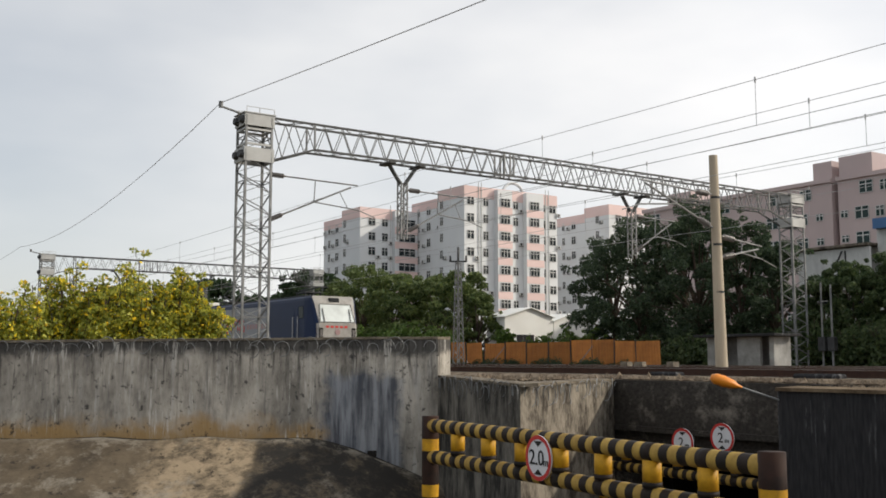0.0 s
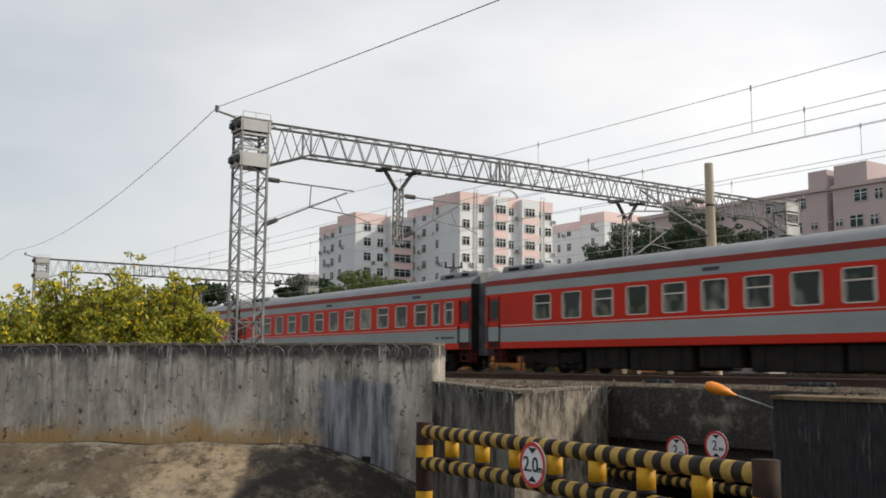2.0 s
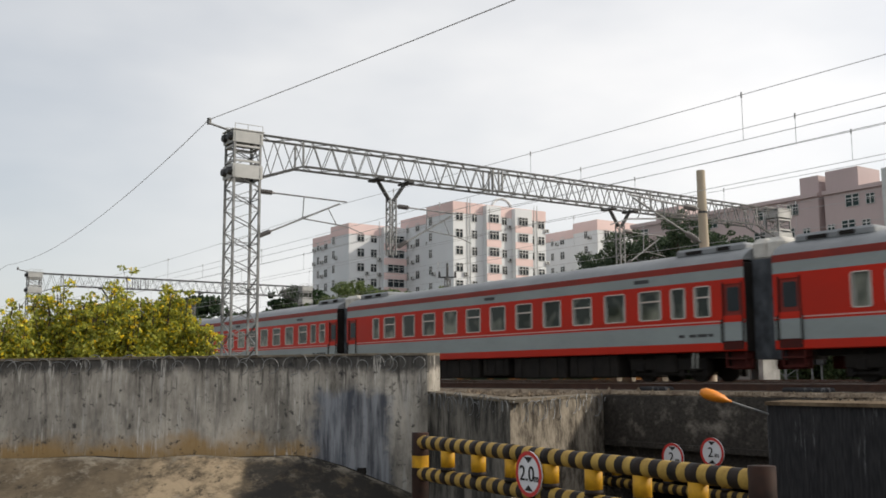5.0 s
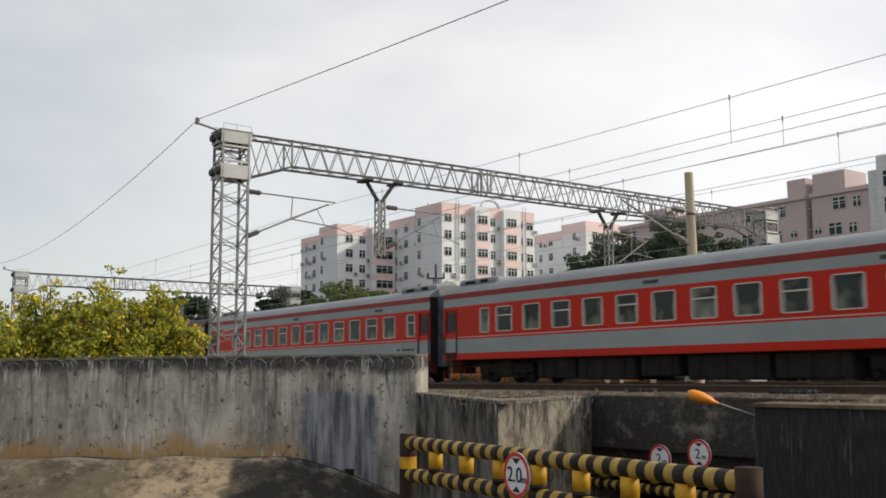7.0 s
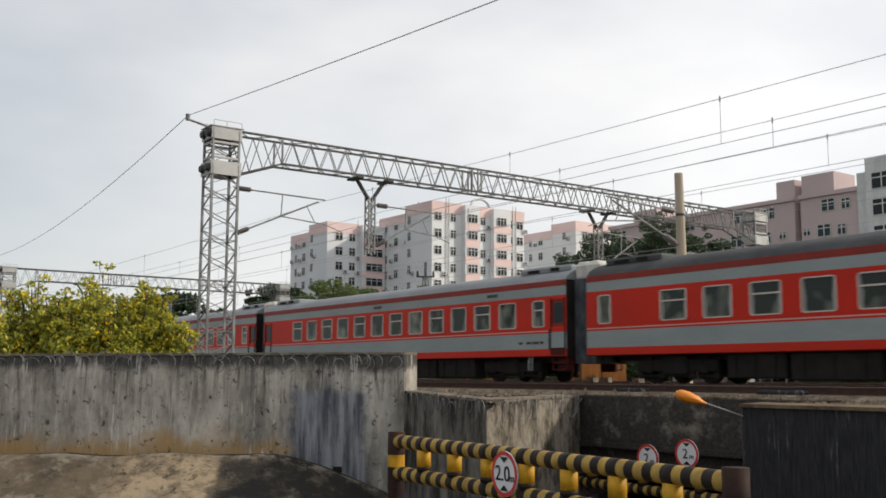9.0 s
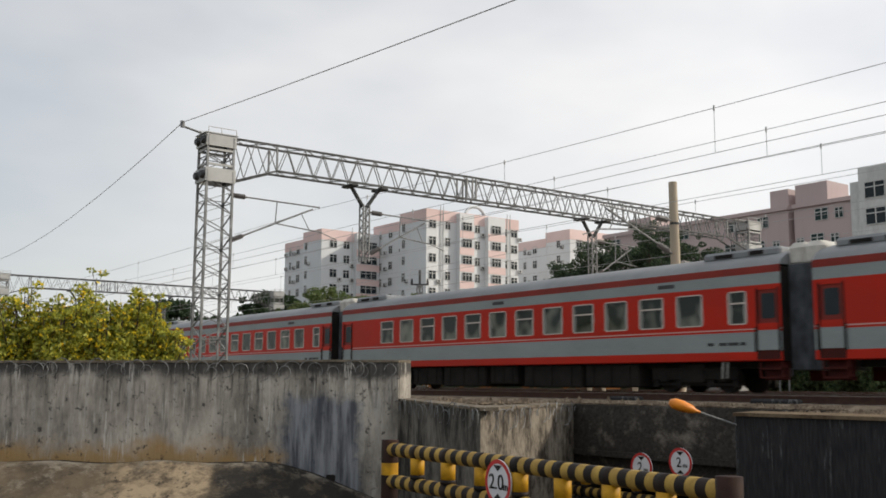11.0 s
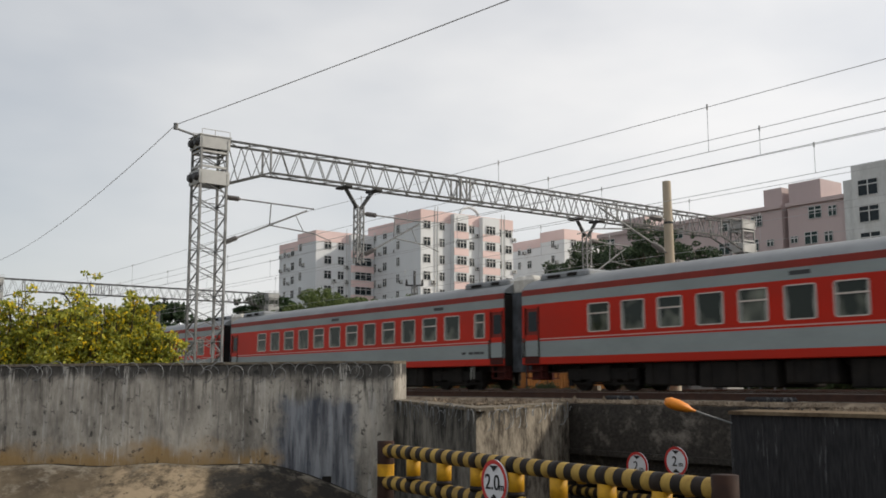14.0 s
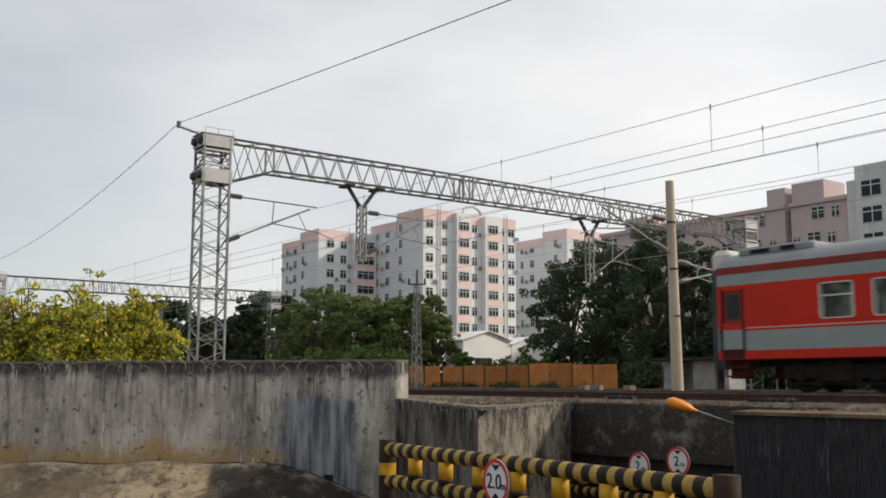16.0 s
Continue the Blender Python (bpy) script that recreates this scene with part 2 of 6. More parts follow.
TILE_WHITE = mat("pale_facade_tile", (0.71, 0.735, 0.75), (0.58, 0.605, 0.62), 0.8, scale=0.12, amount=0.5, fine=3, stretch=(1, 1, 0.4))
TILE_PINK = mat("pink_facade_tile", (0.78, 0.61, 0.585), (0.66, 0.50, 0.475), 0.8, scale=0.15, amount=0.6, fine=3)
# dusty pink render, paled so the colour includes the distance haze
RENDER_PINK = mat("dusty_pink_render", (0.56, 0.46, 0.45), (0.45, 0.365, 0.36), 0.85, scale=0.12, amount=0.6, fine=2, stretch=(1, 1, 0.3))
WHITEWASH = mat("whitewash", (0.66, 0.67, 0.66), (0.42, 0.43, 0.42), 0.85, scale=0.5, amount=0.7, fine=4, stretch=(1, 1, 0.4), rougher=0.65)
# grimy whitewash for the hut, darkened to carry the tree shade over it
SHADED_WHITE = mat("grimy_whitewash", (0.40, 0.40, 0.385), (0.20, 0.20, 0.19), 0.9, scale=0.9, amount=0.8, fine=6, rougher=0.65)
SHEDROOF = mat("white_sheet_roof", (0.84, 0.85, 0.82), (0.70, 0.70, 0.67), 0.6, scale=0.4, amount=0.5)
BLUESHEET = mat("blue_sheet", (0.07, 0.17, 0.36), (0.05, 0.13, 0.28), 0.6, scale=0.6, amount=0.5)
FACADEGLASS = glass("facade_glass", (0.020, 0.026, 0.030), 0.2)
GREENGLASS = glass("green_facade_glass", (0.026, 0.044, 0.043), 0.2)
HOARDING = mat("orange_hoarding", (0.55, 0.225, 0.05), (0.29, 0.115, 0.035), 0.8, scale=0.7, amount=0.8, fine=5, each=0.22, rougher=0.62)
BARK = mat("bark", (0.10, 0.075, 0.055), (0.05, 0.04, 0.03), 0.95, scale=2, amount=0.7, bump=0.8, fine=12, stretch=(1, 1, 0.25))
LEAF_DARK = foliage("dark_leaves", (0.016, 0.038, 0.020), (0.085, 0.125, 0.060))
LEAF_MID = foliage("green_leaves", (0.045, 0.082, 0.026), (0.20, 0.25, 0.075))
LEAF_DEEP = foliage("deep_green_leaves", (0.022, 0.050, 0.018), (0.12, 0.165, 0.060))
LEAF_FRESH = foliage("fresh_leaves", (0.035, 0.075, 0.012), (0.13, 0.21, 0.035))
LEAF_BUSH = foliage("yellow_green_leaves", (0.12, 0.165, 0.022), (0.50, 0.50, 0.075), (0.88, 0.68, 0.03))
FLOWER = mat("yellow_petals", (0.85, 0.60, 0.015), (0.72, 0.48, 0.02), 0.7, amount=0.5)
LEAF_FAR = foliage("far_leaves", (0.020, 0.040, 0.018), (0.05, 0.085, 0.035))


# ---- mesh helpers ----
def link(name, bm, material, parent=None, label="", smooth=False):
    me = bpy.data.meshes.new(name)
    bm.normal_update()
    bm.to_mesh(me)
    bm.free()
    for k in material if isinstance(material, (list, tuple)) else (material,):
        me.materials.append(k)
    if smooth:
        me.shade_smooth()
    ob = new(name, me)
    ob.parent = parent
    if label:
        ob["label"] = label
    return ob


def part(name, bm, material, parent, label="", smooth=False):
    return link(name, bm, material, parent, label, smooth)


def share(name, ob, parent, m):
    """Another object on the same mesh."""
    k = new(name, ob.data)
    k.parent, k.matrix_basis = parent, m
    return k


def empty(name, m, label, category, group="", kind=""):
    ob = new(name)
    ob.empty_display_size = 0.2
    ob.matrix_basis = m
    return tagged(ob, label, category, group, kind)


def B():
    return bmesh.new()


def box(bm, x0, x1, y0, y1, z0, z1, mi=0, bevel=0.0):
    r = bmesh.ops.create_cube(bm, size=1.0, matrix=Matrix.Translation(((x0 + x1) / 2, (y0 + y1) / 2, (z0 + z1) / 2)) @ Matrix.Diagonal((x1 - x0, y1 - y0, z1 - z0, 1)))
    fs = {f for v in r["verts"] for f in v.link_faces}
    for f in fs:
        f.material_index = mi
    if bevel:
        es = {e for v in r["verts"] for e in v.link_edges}
        bmesh.ops.bevel(bm, geom=list(es), offset=bevel, segments=1, affect="EDGES", profile=0.5)
    return bm


def bar(bm, p, q, w=0.06, h=None, mi=0):
    """A square bar from p to q."""
    p, q = Vector(p), Vector(q)
    d = q - p
    m = Matrix.Translation((p + q) / 2) @ d.to_track_quat("Z", "Y").to_matrix().to_4x4() @ Matrix.Diagonal((w, h or w, d.length, 1))
    r = bmesh.ops.create_cube(bm, size=1.0, matrix=m)
    if mi:
        for f in {f for v in r["verts"] for f in v.link_faces}:
            f.material_index = mi
    return bm


def rod(bm, p, q, r0=0.03, r1=None, n=10, mi=0, caps=True):
    """A round rod from p to q."""
    p, q = Vector(p), Vector(q)
    d = q - p
    m = Matrix.Translation((p + q) / 2) @ d.to_track_quat("Z", "Y").to_matrix().to_4x4()
    r = bmesh.ops.create_cone(bm, cap_ends=caps, segments=n, radius1=r0, radius2=r0 if r1 is None else r1, depth=d.length, matrix=m)
    if mi:
        for f in {f for v in r["verts"] for f in v.link_faces}:
            f.material_index = mi
    return bm


def tube(bm, pts, r, n=6):
    for a, b in zip(pts[:-1], pts[1:]):
        rod(bm, a, b, r, r, n)
    return bm


def raw(name, verts, faces, material, parent=None, label=""):
    me = bpy.data.meshes.new(name)
    me.from_pydata(verts, [], faces)
    me.materials.append(material)
    ob = new(name, me)
    ob.parent = parent
    if label:
        ob["label"] = label
    return ob


def prism(bm, ring, z0, z1, mi=0):
    """An upright prism on a ring of (x, y), with per-corner heights allowed for z1."""
    tops = z1 if isinstance(z1, (list, tuple)) else [z1] * len(ring)
    lows = z0 if isinstance(z0, (list, tuple)) else [z0] * len(ring)
    a = [bm.verts.new((x, y, z)) for (x, y), z in zip(ring, lows)]
    b = [bm.verts.new((x, y, z)) for (x, y), z in zip(ring, tops)]
    n = len(ring)
    fs = [bm.faces.new(b), bm.faces.new(a[::-1])]
    for i in range(n):
        fs.append(bm.faces.new((a[i], a[(i + 1) % n], b[(i + 1) % n], b[i])))
    for f in fs:
        f.material_index = mi
    return bm


UNIT = []


def brace(name, root, p, q, w, h, material):
    """A straight flat member from p to q, on one shared mesh."""
    if not UNIT:
        bm = B()
        bmesh.ops.create_cube(bm, size=1.0)
        me = bpy.data.meshes.new("member")
        bm.to_mesh(me)
        bm.free()
        UNIT.append(me)
    me = next((k for k in UNIT if k.materials and k.materials[0] == material), None)
    if me is None:
        me = UNIT[0].copy()
        me.materials.clear()
        me.materials.append(material)
        UNIT.append(me)
    p, q = Vector(p), Vector(q)
    d = q - p
    ob = new(name, me)
    ob.parent = root
    ob.matrix_basis = Matrix.Translation((p + q) / 2) @ d.to_track_quat("Z", "Y").to_matrix().to_4x4() @ Matrix.Diagonal((w, h, d.length, 1))
    return ob


def lathe(bm, p, q, rings, n=10):
    """A turned shape along p..q; rings of (share of the way, radius, material of the strip that follows)."""
    p, q = Vector(p), Vector(q)
    m = (q - p).to_track_quat("Z", "Y").to_matrix()
    L = (q - p).length
    made = []
    for f, r, mi in rings:
        made.append(([bm.verts.new(p + m @ Vector((r * math.cos(2 * math.pi * k / n), r * math.sin(2 * math.pi * k / n), f * L))) for k in range(n)], mi))
    for (a, mi), (b, _) in zip(made[:-1], made[1:]):
        for k in range(n):
            f = bm.faces.new((a[k], a[(k + 1) % n], b[(k + 1) % n], b[k]))
            f.material_index = mi
    bm.faces.new(made[0][0][::-1]).material_index = made[0][1]
    bm.faces.new(made[-1][0]).material_index = made[-2][1]
    return bm


# ---- ground, walls, underpass ----
def bank_material():
    """Old concrete slope: pale worn patches, brown dirt, and painted shade: a dark field towards the underpass and a
    line at the wall's foot.
    """
    m = mat("stained_concrete_slope", (0.048, 0.039, 0.029), (0.135, 0.107, 0.073), 0.92, scale=0.8, amount=0.9, bump=1.0, fine=4.0, spec=0.15, rougher=0.7)
    n, l = m.node_tree.nodes, m.node_tree.links
    b = n["Principled BSDF"]
    col = b.inputs["Base Color"].links[0].from_socket
    tc = n.new("ShaderNodeTexCoord")

    def noise_at(scale, rough, stretch=(1, 1, 1)):
        mp = n.new("ShaderNodeMapping")
        mp.inputs["Scale"].default_value = stretch
        l.new(tc.outputs["Object"], mp.inputs["Vector"])
        k = n.new("ShaderNodeTexNoise")
        k.inputs["Scale"].default_value, k.inputs["Detail"].default_value, k.inputs["Roughness"].default_value = scale, 9.0, rough
        l.new(mp.outputs["Vector"], k.inputs["Vector"])
        return k.outputs["Fac"]

    def step(v, lo, hi):
        k = n.new("ShaderNodeMapRange")
        k.interpolation_type = "SMOOTHSTEP"
        k.inputs["From Min"].default_value, k.inputs["From Max"].default_value = lo, hi
        l.new(v, k.inputs["Value"])
        return k.outputs["Result"]

    def op(kind, p, q):
        k = n.new("ShaderNodeMath")
        k.operation = kind
        for i, v in enumerate((p, q)):
            if isinstance(v, float):
                k.inputs[i].default_value = v
            else:
                l.new(v, k.inputs[i])
        return k.outputs[0]

    def blend(c, to, fac):
        k = n.new("ShaderNodeMix")
        k.data_type = "RGBA"
        l.new(c, k.inputs["A"])
        k.inputs["B"].default_value = (*to, 1)
        l.new(fac, k.inputs["Factor"])
        return k.outputs["Result"]

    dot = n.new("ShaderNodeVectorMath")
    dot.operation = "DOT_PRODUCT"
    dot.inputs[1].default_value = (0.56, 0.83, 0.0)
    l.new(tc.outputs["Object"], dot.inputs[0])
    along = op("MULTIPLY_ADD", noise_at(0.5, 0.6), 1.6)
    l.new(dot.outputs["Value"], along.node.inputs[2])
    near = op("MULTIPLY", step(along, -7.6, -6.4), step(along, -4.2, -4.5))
    col = blend(col, (0.34, 0.265, 0.175), op("MULTIPLY", near, step(noise_at(1.3, 0.78), 0.38, 0.58)))
    col = blend(col, (0.30, 0.27, 0.22), op("MULTIPLY", step(noise_at(1.0, 0.78), 0.50, 0.66), 0.65))
    # the shadow lying towards the underpass, put into the colour as a dark field
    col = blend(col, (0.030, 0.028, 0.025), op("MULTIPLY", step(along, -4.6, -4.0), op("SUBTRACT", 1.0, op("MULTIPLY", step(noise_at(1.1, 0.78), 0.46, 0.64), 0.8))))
    col = blend(col, (0.03, 0.026, 0.022), op("MULTIPLY", step(noise_at(2.4, 0.75), 0.56, 0.64), 0.85))
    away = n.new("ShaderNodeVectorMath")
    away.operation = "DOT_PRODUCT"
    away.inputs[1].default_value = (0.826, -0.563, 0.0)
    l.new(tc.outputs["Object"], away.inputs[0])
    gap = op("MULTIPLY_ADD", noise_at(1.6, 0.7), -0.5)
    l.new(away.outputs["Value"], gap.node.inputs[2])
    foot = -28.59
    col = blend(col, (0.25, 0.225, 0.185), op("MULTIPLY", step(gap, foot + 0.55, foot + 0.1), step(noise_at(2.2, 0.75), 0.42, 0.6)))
    # shadow line where slope meets wall, painted as a dark strip
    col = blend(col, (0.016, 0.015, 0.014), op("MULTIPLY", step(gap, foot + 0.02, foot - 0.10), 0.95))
    l.new(col, b.inputs["Base Color"])
    return m


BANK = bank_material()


def smooth(a, b, v):
    v = min(max((v - a) / (b - a), 0.0), 1.0)
    return v * v * (3 - 2 * v)


def yard_height(x, y):
    """Ledge at the wall's foot, a concrete slope down to the sunken road, and the higher ground about the viewer."""
    w = (x + 30.85) * 0.83 - (y - 5.53) * 0.56
    s = x * 0.56 + y * 0.83
    bump = 0.09 * noise.noise((x * 0.5, y * 0.5, 0)) + 0.05 * noise.noise((x * 1.4, y * 1.4, 4))
    slope = 0.50 * max(w - 0.55, 0.0) if w < 5 else 2.3
    z = -1.98 + bump - slope * (1 + 0.12 * noise.noise((s * 0.6, 1.0, 2.0)))
    z -= 2.2 * smooth(-4.2, 3.4, s) * smooth(9, 4, w)
    z = max(z, -4.0 + 0.3 * bump)
    high = smooth(21.0, 24.0, w)
    return z * (1 - high) - 1.45 * high


def build_ground():
    fine_x, fine_y = list(np.arange(-48, 24.1, 0.5)), list(np.arange(-16, 19.3, 0.5))
    xs = [-3000, -600, -150, -80, -60] + fine_x + [40, 80, 200, 800, 3000]
    ys = [-3000, -600, -150, -60, -30] + fine_y + [19.4]
    verts = [(x, y, yard_height(x, y)) for y in ys for x in xs]
    n = len(xs)
    faces = [(j * n + i, j * n + i + 1, (j + 1) * n + i + 1, (j + 1) * n + i) for j in range(len(ys) - 1) for i in range(n - 1)]
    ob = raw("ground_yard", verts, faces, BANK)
    ob.data.shade_smooth()
    tagged(ob, "stained bare concrete and dirt slope with painted shade before the wall", "ground", kind="structure")
    bm = B()
    front = [(-3000, -8), (-40.0, -8.0), (-30.9, 5.6), (-26.8, 11.7), (-25.7, 13.3), (-23.8, 16.1)]
    pieces = [[a, b, (b[0], 19.4), (a[0], 19.4)] for a, b in zip(front[:-1], front[1:])]
    pieces += [[(-23.8, 16.1), (-16.9, 13.6), (-20.1, 19.4), (-23.8, 19.4)], [(-12.8, 19.4), (-12.2, 16.4), (-10.1, 16.5), (-10.1, 19.4)], [(-10.1, 16.5), (20, 17.2), (20, 19.4), (-10.1, 19.4)], [(20, 17.2), (3000, 17.2), (3000, 19.4), (20, 19.4)], [(-3000, 19.4), (3000, 19.4), (3000, 3000), (-3000, 3000)]]
    for ring in pieces:
        bm.faces.new([bm.verts.new((x, y, -0.38)) for x, y in ring])
    tagged(link("ground", bm, GROUND), "flat stony railway ground reaching the horizon", "ground", kind="structure")


def wall_along(name, pts, thick, z0, z1s, material, label, cope=0.0, end=None, slab=None):
    """A wall whose front face runs along pts, thickness to the far side of it, with a coping slab."""
    bm = B()
    v = [Vector(p) for p in pts]
    offs = []
    for i in range(len(v)):
        d = (v[min(i + 1, len(v) - 1)] - v[max(i - 1, 0)]).normalized()
        offs.append(v[i] + Vector((-d.y, d.x)) * thick)
    if end:
        offs[-1] = Vector(end)
    fr = [(bm.verts.new((p.x, p.y, z0)), bm.verts.new((p.x, p.y, z))) for p, z in zip(v, z1s)]
    bk = [(bm.verts.new((p.x, p.y, z0)), bm.verts.new((p.x, p.y, z))) for p, z in zip(offs, z1s)]
    for i in range(len(v) - 1):
        bm.faces.new((fr[i][0], fr[i + 1][0], fr[i + 1][1], fr[i][1]))
        bm.faces.new((bk[i + 1][0], bk[i][0], bk[i][1], bk[i + 1][1]))
        bm.faces.new((fr[i][1], fr[i + 1][1], bk[i + 1][1], bk[i][1]))
    bm.faces.new((fr[-1][0], bk[-1][0], bk[-1][1], fr[-1][1]))
    bm.faces.new((bk[0][0], fr[0][0], fr[0][1], bk[0][1]))
    ob = tagged(link(name, bm, material), label, "wall", kind="structure")
    if cope:
        c = B()
        for i in range(len(v) - 1):
            d = (v[i + 1] - v[i]).normalized()
            nrm = Vector((-d.y, d.x))
            a, b = v[i] - nrm * cope, v[i + 1] - nrm * cope
            e, g = offs[i + 1] + nrm * 0.03, offs[i] + nrm * 0.03
            t0, t1 = z1s[i], z1s[i + 1]
            prism(c, [(a.x, a.y), (b.x, b.y), (e.x, e.y), (g.x, g.y)], [t0 + 0.004, t1 + 0.004, t1 + 0.004, t0 + 0.004], [t0 + 0.07, t1 + 0.07, t1 + 0.09, t0 + 0.09])
        part("coping", c, slab or COPING, ob, "rough mortar coping")
    return ob


WALL_LINE = [(-40.0, -8.0), (-30.85, 5.53), (-29.47, 7.56), (-28.09, 9.58), (-26.71, 11.6), (-25.61, 13.22), (-24.6, 14.7), (-23.72, 15.98)]
WALL_TOP = [0.70, 0.72, 0.75, 0.77, 0.79, 0.81, 0.83, 0.83]


def coil(bm, c, r, normal, start, stop, wire=0.012):
    """An open loop of wire round c, in the plane across normal."""
    n = Vector(normal).normalized()
    a = n.cross(Vector((0, 0, 1))).normalized()
    b = Vector((0, 0, 1))
    pts = [Vector(c) + (a * math.cos(k) + b * math.sin(k)) * r for k in np.linspace(start, stop, 9)]
    tube(bm, pts, wire, 4)


def build_walls():
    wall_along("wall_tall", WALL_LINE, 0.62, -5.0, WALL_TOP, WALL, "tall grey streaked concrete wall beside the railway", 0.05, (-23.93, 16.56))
    bm = B()
    prism(bm, [(-23.72, 15.98), (-16.76, 13.42), (-20.0, 19.3), (-23.7, 19.3)], -5.5, [-0.26, -0.34, -0.34, -0.34])
    for k, f in enumerate(bm.faces):
        f.material_index = 1 if k == 3 else 0
    low = tagged(link("wall_low", bm, [CONCRETE, CONCRETE_PALE]), "low retaining wall and pale abutment below the tracks", "wall", kind="structure")
    for p, q, t0, t1 in (((-23.6, 15.90), (-16.70, 13.36), -0.256, -0.336), ((-16.70, 13.36), (-19.97, 19.3), -0.336, -0.336)):
        p, q = Vector(p), Vector(q)
        d = (q - p).normalized()
        w = Vector((-d.y, d.x)) * 0.42
        c = B()
        if t0 == t1:
            p = p + d * 0.42
        prism(c, [(p.x, p.y), (q.x, q.y), ((q + w).x, (q + w).y), ((p + w).x, (p + w).y)], [t0, t1, t1, t0], [t0 + 0.06, t1 + 0.06, t1 + 0.08, t0 + 0.08])
        part("coping", c, COPING, low, "rough mortar coping")
    bm = B()
    box(bm, -20.4, -12.2, 19.32, 20.0, -1.50, -0.30)
    portal = tagged(link("wall_portal", bm, PORTAL), "mottled black concrete underpass portal", "wall", kind="structure")
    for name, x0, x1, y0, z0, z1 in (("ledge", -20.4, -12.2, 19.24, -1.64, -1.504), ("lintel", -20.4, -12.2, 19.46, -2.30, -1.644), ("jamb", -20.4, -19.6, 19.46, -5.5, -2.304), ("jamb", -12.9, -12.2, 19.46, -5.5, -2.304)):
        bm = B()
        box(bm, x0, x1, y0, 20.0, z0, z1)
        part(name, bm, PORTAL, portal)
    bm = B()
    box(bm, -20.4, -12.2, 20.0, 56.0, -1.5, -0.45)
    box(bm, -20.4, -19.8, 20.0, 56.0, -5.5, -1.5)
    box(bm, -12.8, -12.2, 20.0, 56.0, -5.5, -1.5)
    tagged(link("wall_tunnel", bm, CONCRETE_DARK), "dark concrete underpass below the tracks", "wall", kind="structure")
    bm = B()
    box(bm, -19.8, -12.8, 19.42, 60.0, -4.3, -3.96)
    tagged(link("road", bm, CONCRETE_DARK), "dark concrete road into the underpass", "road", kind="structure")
    wall_along("wall_wing", [(-12.35, 16.27), (-10.15, 16.39), (20.0, 17.1)], 0.7, -5.5, [-0.36, -0.36, -0.36], CONCRETE_DARK, "black pale-streaked concrete wing wall of the underpass", 0.06, slab=GROUND)
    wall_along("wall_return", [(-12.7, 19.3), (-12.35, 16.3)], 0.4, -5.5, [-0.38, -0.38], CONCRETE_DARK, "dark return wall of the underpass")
    # a black block on the wall face gives the dark inside of a drain hole
    bm = B()
    box(bm, -0.13, 0.13, -0.03, 0.03, -0.09, 0.09, bevel=0.02)
    hole = part("drain_opening", bm, UNDER, bpy.data.objects["wall_tall"], "small black block in place of a drain hole's shade")
    hole.matrix_basis = pose(-24.78, 14.43, -2.42, 0, 0, 56)
    rng = random.Random(4)
    holder = empty("razor_wire", pose(0, 0, 0), "loose rusty razor wire loops hanging along the wall top", "razor wire", kind="stuff")
    bm = B()
    runs = list(zip(WALL_LINE[1:-1], WALL_LINE[2:], WALL_TOP[1:-1])) + [(WALL_LINE[-1], (-16.76, 13.42), -0.26), ((-16.76, 13.42), (-20.0, 19.3), -0.33)]
    for k, (p, q, z) in enumerate(runs):
        p, q = Vector(p), Vector(q)
        d = (q - p).normalized()
        nrm = Vector((d.y, -d.x))
        s = 0.1
        while s < (q - p).length:
            c = p + d * s + nrm * rng.uniform(0.05, 0.09)
            r = rng.uniform(0.17, 0.27)
            tilt = rng.uniform(-0.35, 0.35)
            coil(bm, (c.x, c.y, z - rng.uniform(0.10, 0.30)), r, (nrm.x + d.x * tilt, nrm.y + d.y * tilt, 0), rng.uniform(-0.6, 0.6), rng.uniform(3.0, 5.0), 0.011)
            s += rng.uniform(0.16, 0.62) if k < 6 else rng.uniform(0.24, 0.5)
    part("wire_loops", bm, ZINC, holder)


